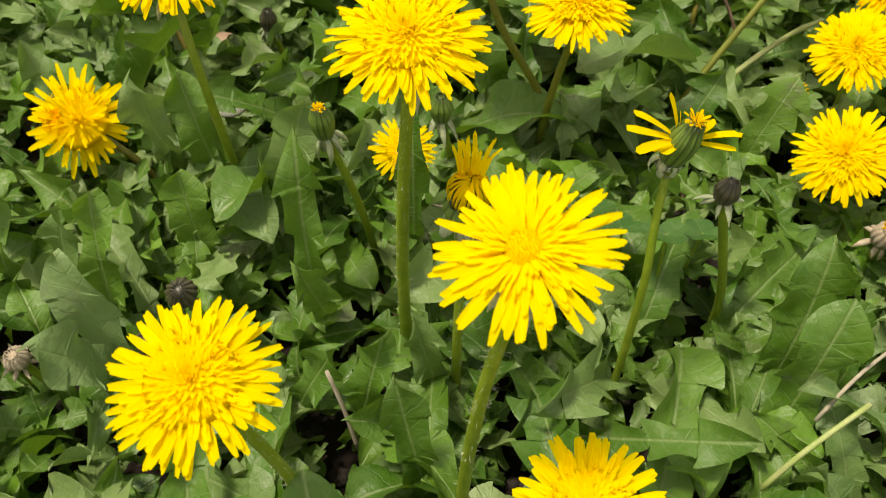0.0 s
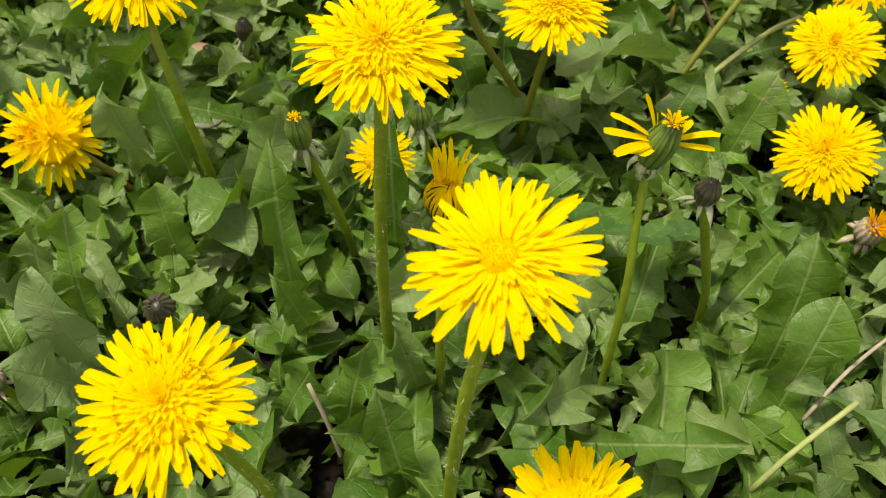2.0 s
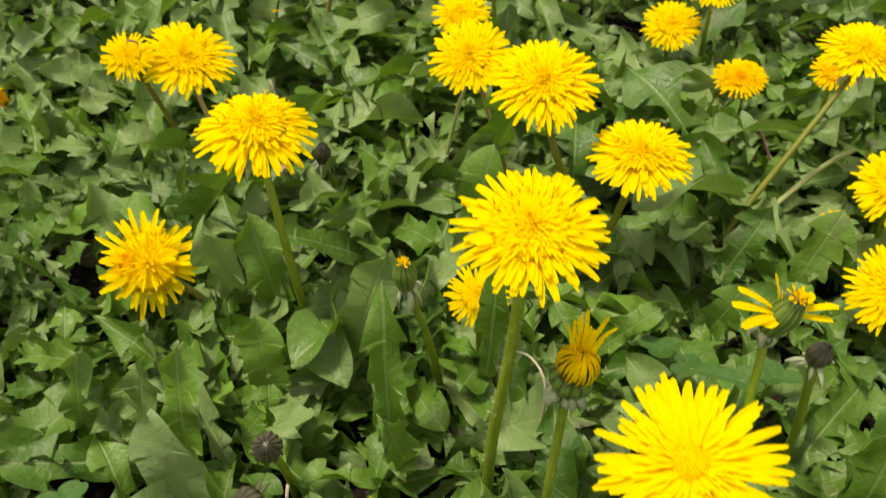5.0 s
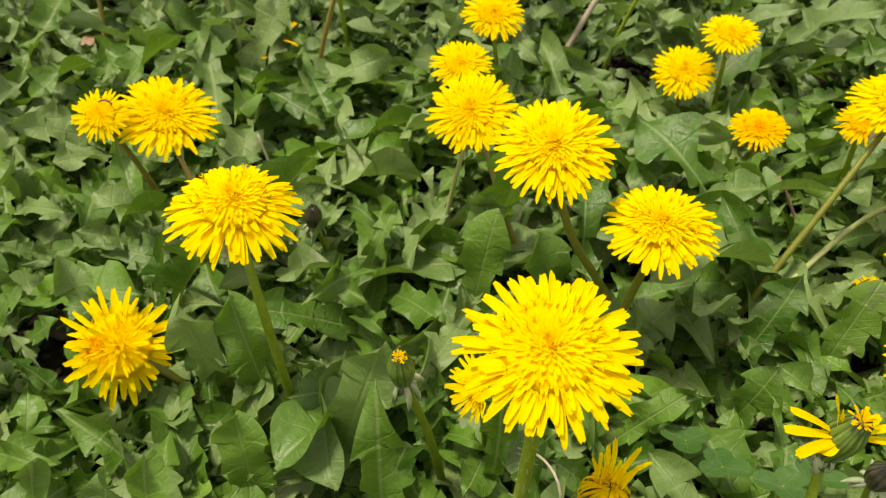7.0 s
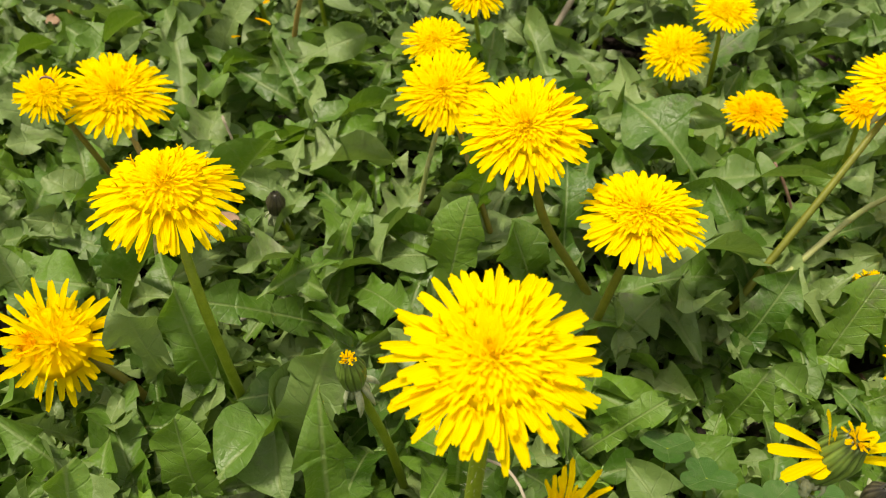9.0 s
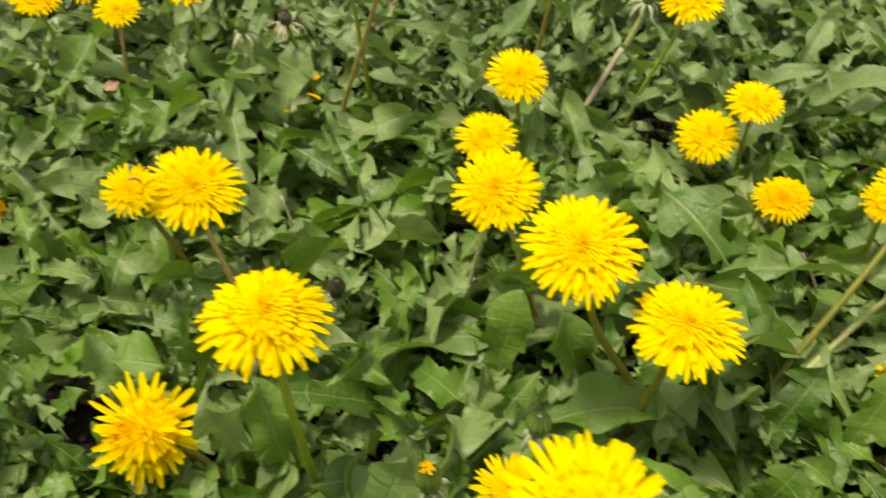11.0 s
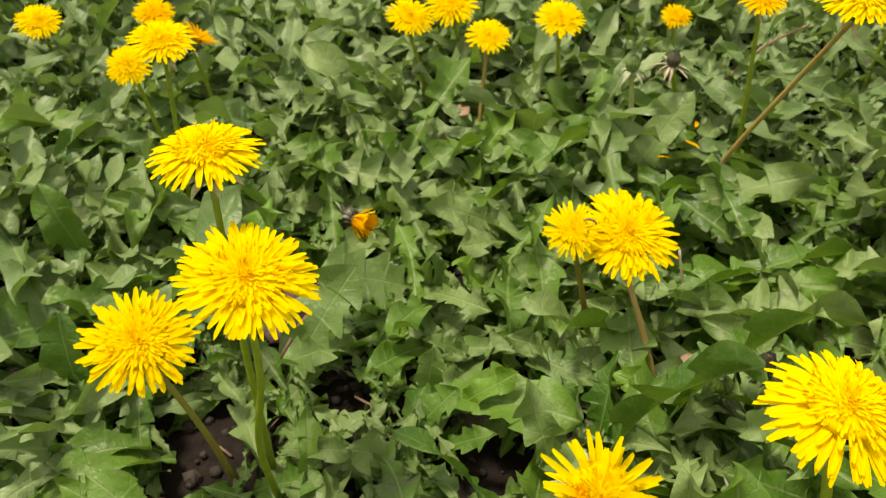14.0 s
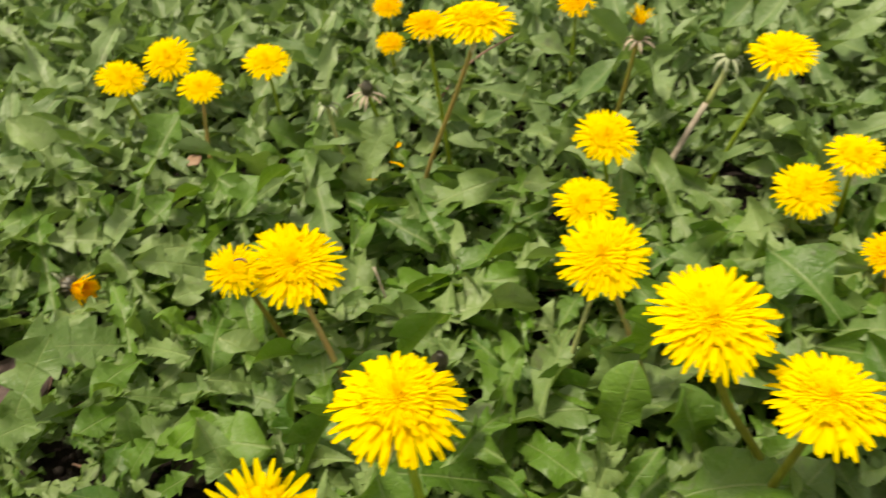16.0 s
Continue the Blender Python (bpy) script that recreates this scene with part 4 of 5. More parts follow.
# base, tip, breadth, depth of the teeth, teeth on a side, look
LARGE_LEAVES = [
    ((-0.049, 0.225, 0.012), (-0.052, 0.239, 0.108), 0.018, 0.35, 3, LEAF),
    ((-0.067, 0.268, 0.022), (-0.052, 0.261, 0.105), 0.023, 0.20, 3, LEAF_GREY),
    ((-0.101, 0.251, 0.017), (-0.106, 0.259, 0.068), 0.022, 0.10, 3, LEAF),
    ((-0.098, 0.249, 0.027), (-0.086, 0.219, 0.045), 0.019, 0.15, 3, LEAF_GREY),
    ((-0.132, 0.218, 0.012), (-0.130, 0.231, 0.085), 0.018, 0.20, 3, LEAF),
    ((-0.121, 0.196, 0.012), (-0.126, 0.202, 0.085), 0.027, 0.06, 3, LEAF_PALE_GREY),
    ((-0.122, 0.196, 0.012), (-0.134, 0.167, 0.070), 0.025, 0.12, 3, LEAF_PALE_GREY),
    ((-0.102, 0.300, 0.012), (-0.115, 0.309, 0.080), 0.022, 0.15, 3, LEAF),
    ((-0.126, 0.313, 0.012), (-0.129, 0.301, 0.085), 0.018, 0.20, 3, LEAF_GREY),
    ((0.127, 0.185, 0.012), (0.144, 0.202, 0.085), 0.024, 0.25, 3, LEAF),
    ((0.123, 0.164, 0.002), (0.141, 0.187, 0.075), 0.025, 0.25, 3, LEAF),
    ((-0.041, 0.239, 0.012), (-0.039, 0.202, 0.040), 0.020, 0.15, 3, LEAF),
    ((-0.001, 0.141, 0.012), (-0.011, 0.153, 0.080), 0.016, 0.20, 3, LEAF),
    ((0.044, 0.165, 0.022), (0.101, 0.133, 0.065), 0.017, 0.55, 3, LEAF),
    ((-0.009, 0.250, 0.032), (-0.001, 0.244, 0.110), 0.013, 0.15, 3, LEAF),
    ((0.038, 0.272, 0.017), (0.071, 0.271, 0.060), 0.012, 0.20, 3, LEAF),
    ((-0.014, 0.387, 0.002), (-0.002, 0.385, 0.075), 0.020, 0.15, 3, LEAF_GREY),
    ((-0.012, 0.360, 0.002), (-0.002, 0.367, 0.075), 0.024, 0.20, 3, LEAF),
    ((-0.055, 0.371, 0.017), (-0.025, 0.328, 0.045), 0.020, 0.10, 3, LEAF),
    ((0.032, 0.282, 0.012), (0.073, 0.270, 0.060), 0.013, 0.15, 3, LEAF),
    ((0.128, 0.528, 0.012), (0.186, 0.556, 0.055), 0.025, 0.20, 3, LEAF),
    ((0.095, 0.284, 0.012), (0.110, 0.279, 0.060), 0.020, 0.40, 3, LEAF),
    ((0.110, 0.318, 0.012), (0.137, 0.331, 0.060), 0.023, 0.30, 3, LEAF),
    ((0.149, 0.314, 0.012), (0.167, 0.330, 0.060), 0.026, 0.30, 3, LEAF),
    ((-0.146, 0.542, 0.012), (-0.054, 0.536, 0.060), 0.029, 0.60, 4, LEAF_GREY),
    ((-0.164, 0.570, 0.012), (-0.122, 0.600, 0.075), 0.027, 0.20, 3, LEAF_GREY),
    ((-0.322, 0.369, 0.012), (-0.291, 0.409, 0.065), 0.032, 0.55, 3, LEAF_GREY),
    ((-0.249, 0.338, 0.007), (-0.267, 0.314, 0.045), 0.020, 0.30, 3, LEAF_GREY),
    ((-0.175, 0.326, 0.012), (-0.194, 0.343, 0.075), 0.018, 0.45, 4, LEAF_GREY),
    ((-0.236, 0.367, 0.012), (-0.200, 0.363, 0.050), 0.013, 0.05, 3, LEAF_PALE),
    ((-0.224, 0.510, 0.012), (-0.271, 0.480, 0.060), 0.022, 0.40, 4, LEAF_GREY),
    ((-0.475, 0.438, 0.002), (-0.492, 0.436, 0.070), 0.025, 0.10, 3, LEAF),
    ((-0.417, 0.336, 0.012), (-0.421, 0.343, 0.070), 0.023, 0.10, 3, LEAF),
    ((-0.059, 0.347, 0.012), (-0.113, 0.321, 0.060), 0.022, 0.30, 3, LEAF),
    ((-0.174, 0.411, 0.012), (-0.210, 0.391, 0.050), 0.017, 0.50, 4, LEAF_GREY),
    ((0.034, 0.349, 0.012), (0.015, 0.353, 0.070), 0.023, 0.20, 3, LEAF),
    ((-0.029, 0.168, 0.012), (-0.016, 0.173, 0.075), 0.015, 0.20, 3, LEAF),
    ((0.002, 0.186, 0.012), (-0.004, 0.185, 0.070), 0.015, 0.30, 3, LEAF_GREY),
    ((-0.180, 0.234, 0.012), (-0.170, 0.235, 0.080), 0.017, 0.30, 3, LEAF),
    ((-0.154, 0.233, 0.012), (-0.143, 0.234, 0.075), 0.017, 0.30, 3, LEAF_GREY),
    ((-0.009, 0.277, 0.012), (-0.016, 0.235, 0.050), 0.017, 0.20, 3, LEAF),
    ((-0.041, 0.216, 0.017), (-0.049, 0.208, 0.070), 0.016, 0.30, 3, LEAF),
    ((0.090, 0.169, 0.012), (0.085, 0.130, 0.050), 0.021, 0.40, 3, LEAF),
    ((-0.055, 0.179, 0.012), (-0.033, 0.178, 0.060), 0.017, 0.20, 3, LEAF),
    ((-0.269, 0.434, 0.030), (-0.315, 0.412, 0.055), 0.036, 0.30, 3, LEAF_GREY),
    ((-0.246, 0.368, 0.012), (-0.242, 0.370, 0.055), 0.015, 0.12, 3, LEAF_GREY),
    ((-0.252, 0.348, 0.012), (-0.226, 0.354, 0.045), 0.018, 0.40, 3, LEAF),
    ((-0.290, 0.406, 0.012), (-0.313, 0.352, 0.045), 0.020, 0.40, 4, LEAF_GREY),
    ((-0.311, 0.329, 0.012), (-0.267, 0.314, 0.040), 0.013, 0.08, 3, LEAF_GREY),
    ((-0.254, 0.414, 0.008), (-0.275, 0.367, 0.035), 0.018, 0.10, 3, LEAF),
    ((-0.260, 0.444, 0.012), (-0.266, 0.386, 0.045), 0.019, 0.15, 3, LEAF),
    ((-0.273, 0.442, 0.020), (-0.219, 0.409, 0.050), 0.014, 0.35, 4, LEAF_GREY),
    ((-0.226, 0.406, 0.012), (-0.249, 0.380, 0.045), 0.012, 0.50, 4, LEAF_GREY),
    ((-0.238, 0.345, 0.008), (-0.208, 0.342, 0.035), 0.014, 0.40, 3, LEAF),
    ((-0.218, 0.358, 0.008), (-0.199, 0.354, 0.035), 0.014, 0.30, 3, LEAF_GREY),
    ((-0.364, 0.440, 0.020), (-0.336, 0.422, 0.080), 0.023, 0.10, 3, LEAF),
    ((-0.233, 0.454, 0.012), (-0.243, 0.428, 0.055), 0.016, 0.10, 3, LEAF_PALE),
    ((-0.264, 0.456, 0.012), (-0.258, 0.433, 0.060), 0.019, 0.20, 3, LEAF_GREY),
    ((-0.298, 0.496, 0.012), (-0.306, 0.439, 0.040), 0.018, 0.50, 4, LEAF_GREY),
    ((-0.242, 0.542, 0.012), (-0.283, 0.495, 0.050), 0.021, 0.30, 4, LEAF_GREY),
    ((-0.227, 0.612, 0.012), (-0.225, 0.584, 0.060), 0.025, 0.25, 3, LEAF_GREY),
    ((-0.192, 0.656, 0.012), (-0.224, 0.636, 0.050), 0.027, 0.20, 3, LEAF),
    ((-0.226, 0.506, 0.012), (-0.248, 0.460, 0.040), 0.019, 0.30, 3, LEAF_GREY),
    ((-0.154, 0.609, 0.012), (-0.170, 0.549, 0.040), 0.024, 0.20, 3, LEAF),
    ((-0.257, 0.454, 0.012), (-0.260, 0.437, 0.050), 0.020, 0.30, 3, LEAF_GREY),
]
CLEAR += [(Vector(b).lerp(Vector(t), 0.7), Vector(b).lerp(Vector(t), 0.7) + Vector((-0.12 * t[0], -0.08, 0.09)), w * 0.55) for b, t, w, _, _, _ in LARGE_LEAVES]
CLEAR += [(Vector(b).lerp(Vector(t), 0.95), Vector(b).lerp(Vector(t), 0.95) + Vector((-0.12 * t[0], -0.08, 0.09)), w * 0.35) for b, t, w, _, _, _ in LARGE_LEAVES]
CLEAR_A, CLEAR_R = np.array([c[0] for c in CLEAR]), np.array([c[2] for c in CLEAR])
CLEAR_D = np.array([c[1] for c in CLEAR]) - CLEAR_A
SAMPLES = [[Vector(LEAVES[k][0][i]) for i in range(4, len(LEAVES[k][0]), 5)] for k in range(len(LEAVES))]
BARE = [(-0.345, 0.430, 0.013), (-0.212, 0.347, 0.006), (-0.030, 0.460, 0.006), (-0.352, 0.332, 0.010), (-0.293, 0.374, 0.006), (-0.221, 0.387, 0.006), (-0.198, 0.350, 0.006)]


def rosette(x, y, seed, count, size):
    rg = random.Random(seed)
    made = []
    spin = rg.uniform(0, 6.283)
    for k in range(count):
        a = spin + k * 2.4 + rg.uniform(-0.35, 0.35)
        length = size * rg.uniform(0.65, 1.15)
        kind = rg.randrange(NEAR_KINDS) if rg.random() > (y - 0.2) * 4 else rg.randrange(NEAR_KINDS, len(LEAVES))
        m = pose(x + 0.006 * math.cos(a), y + 0.006 * math.sin(a), rg.uniform(0.0, 0.012)) @ Matrix.Rotation(a, 4, "Z") @ Matrix.Rotation(radians(rg.gauss(0, 12)), 4, "X") @ Matrix.Rotation(radians(rg.gauss(0, 8)), 4, "Y") @ Matrix.Diagonal((length, length * rg.uniform(0.85, 1.15), length, 1))
        pts = [m @ p for p in SAMPLES[kind]]
        if blocked(pts) or any((p.xy - Vector(b[:2])).length < b[2] for p in pts for b in BARE):
            continue
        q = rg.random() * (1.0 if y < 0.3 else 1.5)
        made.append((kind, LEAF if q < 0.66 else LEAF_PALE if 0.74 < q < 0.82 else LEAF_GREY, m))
    return made


rng = random.Random(5)
STEP = 0.043
far_pieces, plants = Heap(), []
LOW = [leaf_shape(500 + k, rng.uniform(0.35, 0.85), rng.choice((4, 5)), rng.uniform(0.060, 0.095), rng.uniform(18, 60), -rng.uniform(20, 80), 2) for k in range(16)]
LOW_SAMPLES = [[Vector(v) for v in shape[0][4::5]] for shape in LOW]
for j in range(int(1.25 / STEP)):
    for i in range(int(1.7 / STEP)):
        x = -1.05 + (i + 0.5 * (j % 2)) * STEP + rng.uniform(-0.45, 0.45) * STEP
        y = -0.06 + j * STEP + rng.uniform(-0.45, 0.45) * STEP
        if y < 0.02 and abs(x) > 0.3:
            continue
        size = rng.uniform(0.052, 0.090) * (1.0 if y < 0.3 else 1.5 if y < 0.5 else 1.4)
        pieces = rosette(x, y, 1000 + 97 * j + i, rng.randint(8, 12) if y < 0.3 else rng.randint(7, 10), size)
        if not pieces:
            continue
        inside = 0.06 < y < 0.58 and abs(x + 0.05 + 0.25 * max(0, y - 0.2)) < 0.13 + 0.55 * y
        if inside:
            plant = tagged(new("dandelion_plant"), "low dandelion rosette of toothed green leaves on soil", "plant", "dandelion rosettes")
            plant.location = (x, y, 0)
            plants.append(plant)
            for kind, mat, m in pieces:
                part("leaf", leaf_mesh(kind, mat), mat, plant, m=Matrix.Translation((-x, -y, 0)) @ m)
        else:
            for kind, mat, m in pieces:
                if not blocked([m @ p for p in LOW_SAMPLES[kind % len(LOW)]]):
                    far_pieces.add(*LOW[kind % len(LOW)], m)
for k in range(1500):
    x, y = rng.uniform(-2.0, 1.6), rng.uniform(-1.0, 1.9)
    if (-1.0 < x < 0.62 and -0.05 < y < 1.15) or abs(x - 0.28) + abs(y - 0.95) < 0.10:
        continue
    edge = math.hypot((x + 0.2) / 1.7, (y - 0.45) / 1.35) + 0.25 * noise.noise((x * 2.2, y * 2.2, 7))
    if edge < 0.95:
        for kind, mat, m in rosette(x, y, 9000 + k, 6, rng.uniform(0.08, 0.13)):
            far_pieces.add(*LOW[kind % len(LOW)], m)
for k in range(70):
    x, y = rng.uniform(-0.42, 0.22), rng.uniform(0.10, 0.55)
    pieces = rosette(x, y, 7000 + k, 7, rng.uniform(0.034, 0.052))
    if pieces and abs(x + 0.05 + 0.25 * max(0, y - 0.2)) < 0.13 + 0.55 * y:
        plant = tagged(new("dandelion_plant"), "small young dandelion rosette of green leaves on soil", "plant", "young dandelion rosettes")
        plant.location = (x, y, 0)
        for kind, mat, m in pieces:
            part("leaf", leaf_mesh(kind, mat), mat, plant, m=Matrix.Translation((-x, -y, 0)) @ m)
for k in range(120):
    x, y = (rng.uniform(-0.42, -0.10), rng.uniform(0.27, 0.50)) if k < 55 else (rng.uniform(-0.2, 0.2), rng.uniform(0.10, 0.45))
    pieces = rosette(x, y, 7500 + k, 6, rng.uniform(0.028, 0.044))
    plant = min(plants, key=lambda p: (p.location.xy - Vector((x, y))).length)
    for kind, mat, m in pieces:
        part("leaf", leaf_mesh(kind, mat), mat, plant, m=Matrix.Translation(-plant.location) @ m)
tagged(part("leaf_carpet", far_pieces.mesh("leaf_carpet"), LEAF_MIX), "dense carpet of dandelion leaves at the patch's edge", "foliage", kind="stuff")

for i, (b, t, w, deep, lobes, mat) in enumerate(LARGE_LEAVES):
    b, t = Vector(b), Vector(t)
    along = t - b
    length = along.length
    x = along.normalized()
    z = Vector((-0.12 * b.x, -0.42, 0.9))
    z = (z - x * z.dot(x)).normalized()
    m = Matrix((x, z.cross(x), z)).transposed().to_4x4()
    shape = leaf_shape(900 + i, deep, lobes, 0.46 * w / length, 14, -28, False, rng.uniform(0.1, 0.3))
    plant = min(plants, key=lambda p: (p.location.xy - b.xy).length)
    part("leaf", mesh_from("leaf", *shape), mat, plant, "broad green leaf" if deep < 0.3 else "", Matrix.Translation(b - plant.location) @ m @ Matrix.Diagonal((length * 1.02,) * 3 + (1,)))


# ---- straws, twigs and litter ----
def rod(name, label, category, points, radii, mat, sides=7):
    line = glide(points, 4)
    k = len(line) - 1
    rad = [radii[0] + (radii[1] - radii[0]) * i / k for i in range(k + 1)]
    base = Vector(points[0])
    ob = part(name, mesh_from(name, *tube([p - base for p in line], rad, sides)), mat)
    ob.location = base
    return tagged(ob, label, category)


rod("straw", "thick pale green broken stalk lying over leaves", "straw", [(0.112, 0.139, 0.030), (0.124, 0.145, 0.046), (0.146, 0.157, 0.056)], (0.0011, 0.0010), STEM_PALE)
rod("straw", "thin dry straw lying over leaves", "straw", [(0.134, 0.160, 0.040), (0.148, 0.170, 0.055), (0.168, 0.182, 0.062)], (0.0008, 0.0006), STRAW)
rod("straw", "pale dry flower stalk lying under a slanting stem", "straw", [(0.108, 0.325, 0.022), (0.150, 0.356, 0.040), (0.185, 0.382, 0.046), (0.205, 0.394, 0.046)], (0.0017, 0.0013), STEM_PALE)
rod("straw", "pale brown broken flower stalk", "straw", [(0.062, 0.592, 0.020), (0.078, 0.602, 0.046), (0.091, 0.610, 0.066)], (0.0022, 0.0021), STRAW)
rod("straw", "short dry stalk leaning between leaves", "straw", [(-0.028, 0.160, 0.02), (-0.031, 0.164, 0.040), (-0.036, 0.170, 0.058)], (0.0010, 0.0008), STRAW)
rod("straw", "grey dry stalk behind a bud", "straw", [(-0.090, 0.160, 0.02), (-0.083, 0.170, 0.058), (-0.080, 0.178, 0.076)], (0.0010, 0.0006), STRAW)
rod("twig", "reddish dry stem between leaves", "twig", [(0.170, 0.398, 0.015), (0.161, 0.404, 0.040), (0.152, 0.410, 0.056)], (0.0010, 0.0008), TWIG)
rod("twig", "reddish dry stem between leaves", "twig", [(-0.105, 0.680, 0.03), (-0.070, 0.714, 0.055), (-0.033, 0.750, 0.06)], (0.0011, 0.0009), TWIG)
rod("twig", "thin brown twig beside bark", "twig", [(-0.332, 0.382, 0.012), (-0.323, 0.396, 0.028), (-0.314, 0.408, 0.036)], (0.0013, 0.0009), TWIG)
rod("twig", "dry grey stem between leaves", "twig", [(-0.122, 0.461, 0.01), (-0.124, 0.464, 0.03), (-0.129, 0.468, 0.052)], (0.0008, 0.0007), STRAW)
rod("straw", "arching dry grass blade", "straw", [(0.012, 0.222, 0.03), (0.013, 0.226, 0.062), (0.008, 0.236, 0.068), (0.0, 0.245, 0.062)], (0.0006, 0.0005), STRAW)


def flake(name, label, category, at, size, mat, seed, thick=0.12):
    """A rough flat piece with worn edges."""
    rg = random.Random(seed)
    v, f = [], []
    n = 14
    for ring, (q, h) in enumerate(((0.96, 0.0), (1.0, 0.5), (0.9, 0.92), (0.5, 1.0))):
        for k in range(n):
            a = 2 * math.pi * k / n
            wob = 1 + 0.22 * noise.noise((math.cos(a) * 1.7 + seed, math.sin(a) * 1.7, 0.3)) + 0.05 * noise.noise((a * 3, seed, ring))
            v.append((math.cos(a) * q * wob * size[0], math.sin(a) * q * wob * size[1], thick * min(size) * (h + 0.15 * noise.noise((a * 2, seed, 5)))))
    for ring in range(3):
        for k in range(n):
            a, b = ring * n + k, ring * n + (k + 1) % n
            f.append((a, b, b + n, a + n))
    f.append(tuple(range(n))[::-1])
    f.append(tuple(3 * n + k for k in range(n)))
    ob = part(name, mesh_from(name, v, f), mat)
    ob.matrix_basis = pose(*at, rg.uniform(-6, 6), rg.uniform(-6, 6), rg.uniform(0, 360))
    return tagged(ob, label, category)


flake("bark_piece", "flat purple-brown piece of bark on soil", "bark", (-0.345, 0.430, 0.002), (0.029, 0.024), BARK, 3, 0.25)
flake("bark_piece", "small grey-brown piece of bark on soil", "bark", (-0.222, 0.372, 0.0), (0.014, 0.011), BARK, 9, 0.3)
flake("dry_leaf", "small curled brown dry leaf", "dry leaf", (-0.118, 0.404, 0.032), (0.008, 0.005), DRY_LEAF, 4, 0.2)
flake("dry_leaf", "small reddish dry leaf", "dry leaf", (-0.281, 0.628, 0.030), (0.008, 0.006), DRY_LEAF, 5, 0.2)
flake("dry_leaf", "small pinkish dry leaf", "dry leaf", (-0.289, 0.590, 0.030), (0.009, 0.005), DRY_LEAF, 6, 0.2)
flake("dry_leaf", "withered grey leaf hanging beside a stem", "dry leaf", (-0.101, 0.335, 0.040), (0.009, 0.007), LEAF_DRY, 7, 0.15)
flake("pebble", "pale grey pebble at the patch's edge", "stone", (0.140, 0.865, 0.012), (0.016, 0.012), STONE, 8, 0.7)
for k, (x, y, z) in enumerate(((-0.126, 0.572, 0.056), (-0.121, 0.580, 0.062), (-0.134, 0.560, 0.050))):
    ob = part("fallen_floret", ray_mesh(k, PETAL_OLD), PETAL_OLD)
    ob.matrix_basis = pose(x, y, z, 20 * k, 10, 70 * k) @ Matrix.Diagonal((0.010, 0.03, 0.010, 1))
    tagged(ob, "fallen orange floret caught on leaves", "petal", "fallen florets")

crumbs, rg = Heap(), random.Random(92)
for _ in range(5200):
    x, y, q = rg.uniform(-0.6, 0.3), rg.uniform(0.05, 0.7), rg.choice((0.0012, 0.0018, 0.0025, 0.004)) * rg.uniform(0.7, 1.3)
    v = [(math.cos(a + 0.5 * k) * w * q * rg.uniform(0.75, 1.2), math.sin(a + 0.5 * k) * w * q * rg.uniform(0.75, 1.2), h * q * rg.uniform(0.8, 1.1)) for k, (w, h) in enumerate(((0.9, -0.4), (1.0, 0.35), (0.45, 0.85))) for a in (0, 1.26, 2.51, 3.77, 5.03)]
    f = [(5 * r + k, 5 * r + (k + 1) % 5, 5 * r + 5 + (k + 1) % 5, 5 * r + 5 + k) for r in (0, 1) for k in range(5)] + [(10, 11, 12, 13, 14)]
    crumbs.add(v, f, None, Matrix.Translation((x, y, 0.006 * noise.noise((x * 14, y * 14, 0)) + 0.004 * noise.noise((x * 55, y * 55, 3)) - 0.003)))
tagged(part("soil_crumbs", crumbs.mesh("soil_crumbs"), CRUMB), "dark crumbs of soil between the plants", "soil", kind="stuff")

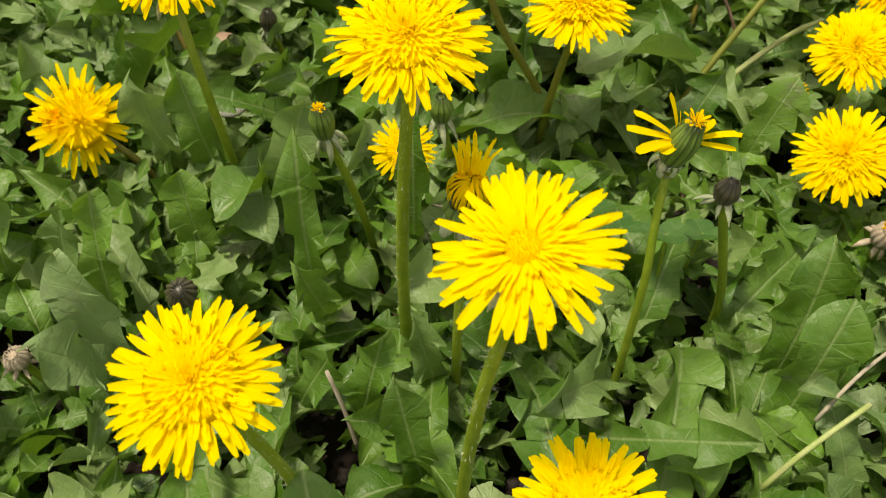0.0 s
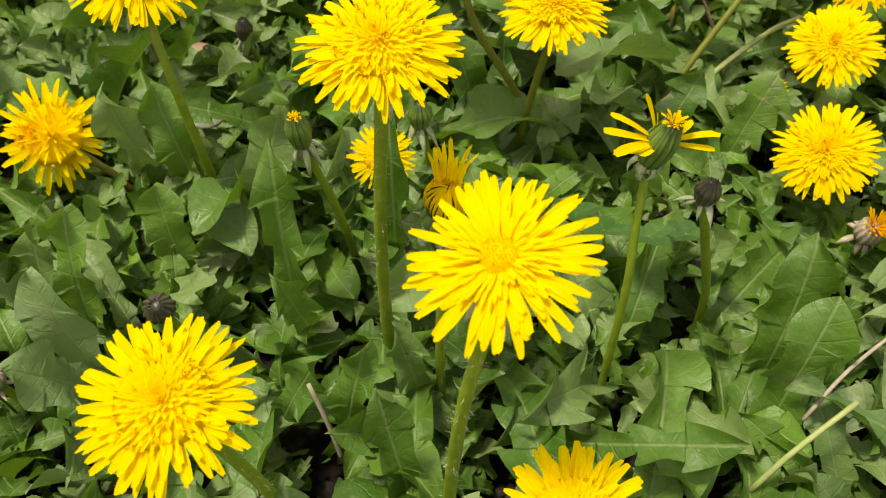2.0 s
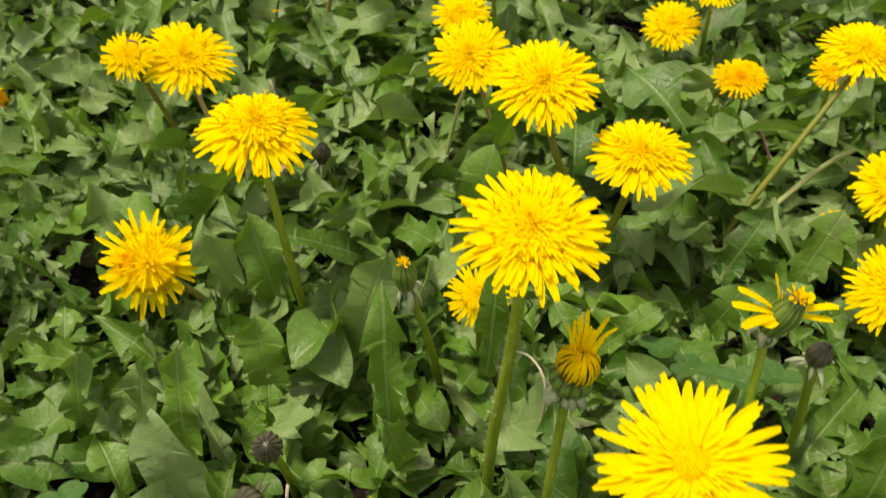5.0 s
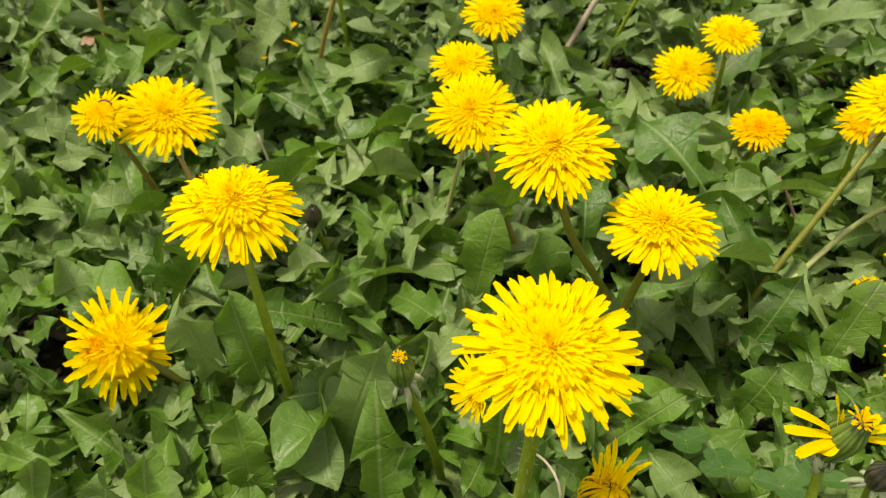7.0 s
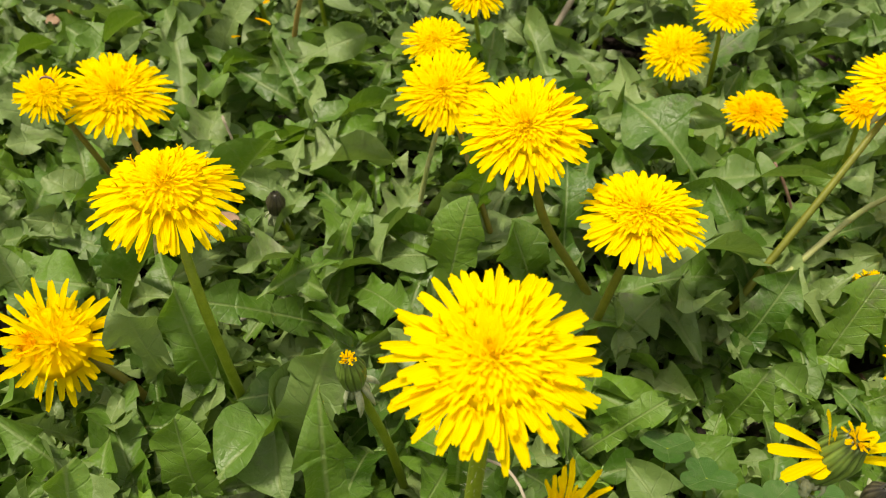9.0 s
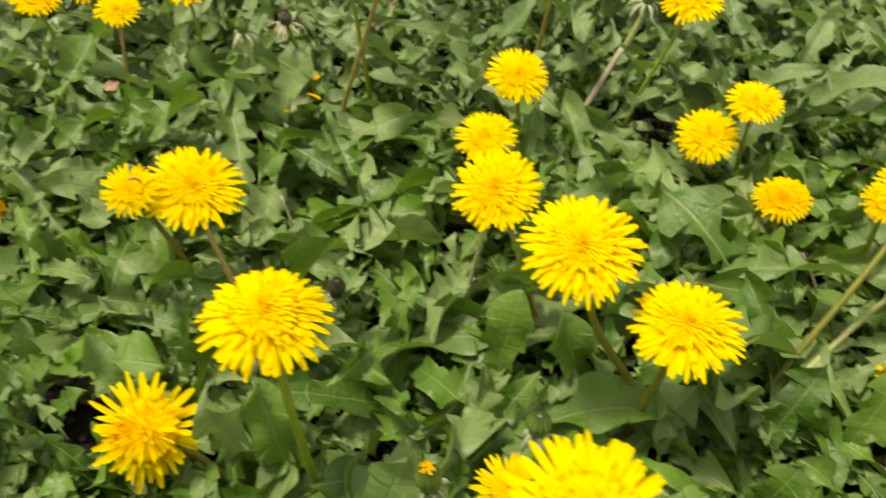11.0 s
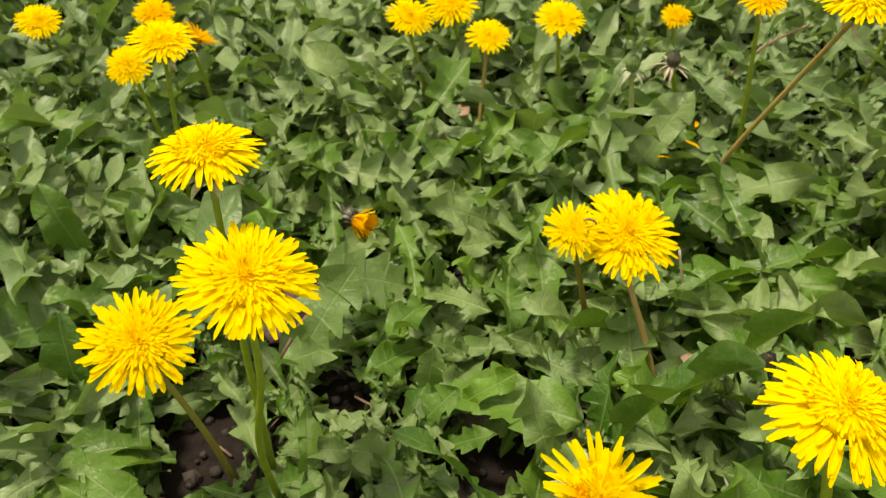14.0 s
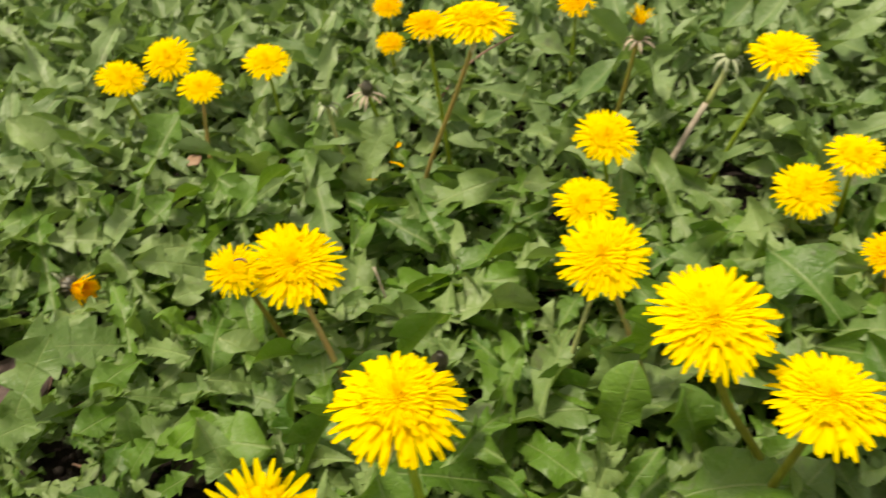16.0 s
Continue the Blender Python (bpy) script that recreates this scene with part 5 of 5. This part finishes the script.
litter, rg = Heap(), random.Random(91)
for _ in range(900):
    x, y = rg.uniform(-0.85, 0.5), rg.uniform(0.02, 1.1)
    a, n = rg.uniform(0, 6.283), rg.uniform(0.005, 0.022)
    z = rg.uniform(0.001, 0.006)
    litter.add(*tube([(x, y, z), (x + math.cos(a) * n, y + math.sin(a) * n, z + rg.uniform(0, 0.006))], [rg.uniform(0.0003, 0.0009)] * 2, 5))
tagged(part("ground_litter", litter.mesh("ground_litter"), TWIG), "small dry stems and crumbs strewn on soil", "litter", kind="stuff")


# ---- clover ----
def clover(x, y, height, seed):
    rg = random.Random(seed)
    thing = tagged(new("clover"), "small three-leaved green clover between dandelions", "plant", "clovers")
    thing.location = (x, y, 0)
    top = Vector((rg.uniform(-0.008, 0.008), rg.uniform(-0.012, 0.0), height))
    part("stem", mesh_from("stem", *tube(glide([(0, 0, -0.002), top * 0.5 + Vector((0.002, 0, 0)), top], 4), [0.0006] * 9, 6)), STEM, thing)
    v, f, uv = [(0, 0, 0)], [], [(0, 0.5)]
    n = 16
    for ring in (0.5, 1.0):
        for k in range(n + 1):
            a = -2.5 + 5.0 * k / n
            q = 0.5 * ring * (1 - 0.16 * math.exp(-(a * 4) ** 2))
            v.append((0.5 * ring + q * math.cos(a), q * math.sin(a) * 1.05, 0.10 * ring * abs(math.sin(a))))
            uv.append((0.5 + 0.5 * ring * math.cos(a), 0.5 + q * math.sin(a)))
    f += [(0, 1 + k, 2 + k) for k in range(n)] + [(1 + k, n + 2 + k, n + 3 + k, 2 + k) for k in range(n)]
    me = mesh_from("leaflet", v, f, uv)
    spin = rg.uniform(0, 6)
    for k in range(3):
        part("leaflet", me, CLOVER, thing, m=Matrix.Translation(top) @ Matrix.Rotation(-0.35, 4, "X") @ Matrix.Rotation(spin + k * 2.094, 4, "Z") @ Matrix.Rotation(-0.12, 4, "Y") @ Matrix.Diagonal((0.0105,) * 3 + (1,)))


for i, (x, y, h) in enumerate(((0.079, 0.246, 0.052), (0.088, 0.228, 0.068), (0.098, 0.240, 0.060), (-0.162, 0.192, 0.058), (0.068, 0.262, 0.045))):
    clover(x, y, h, 60 + i)
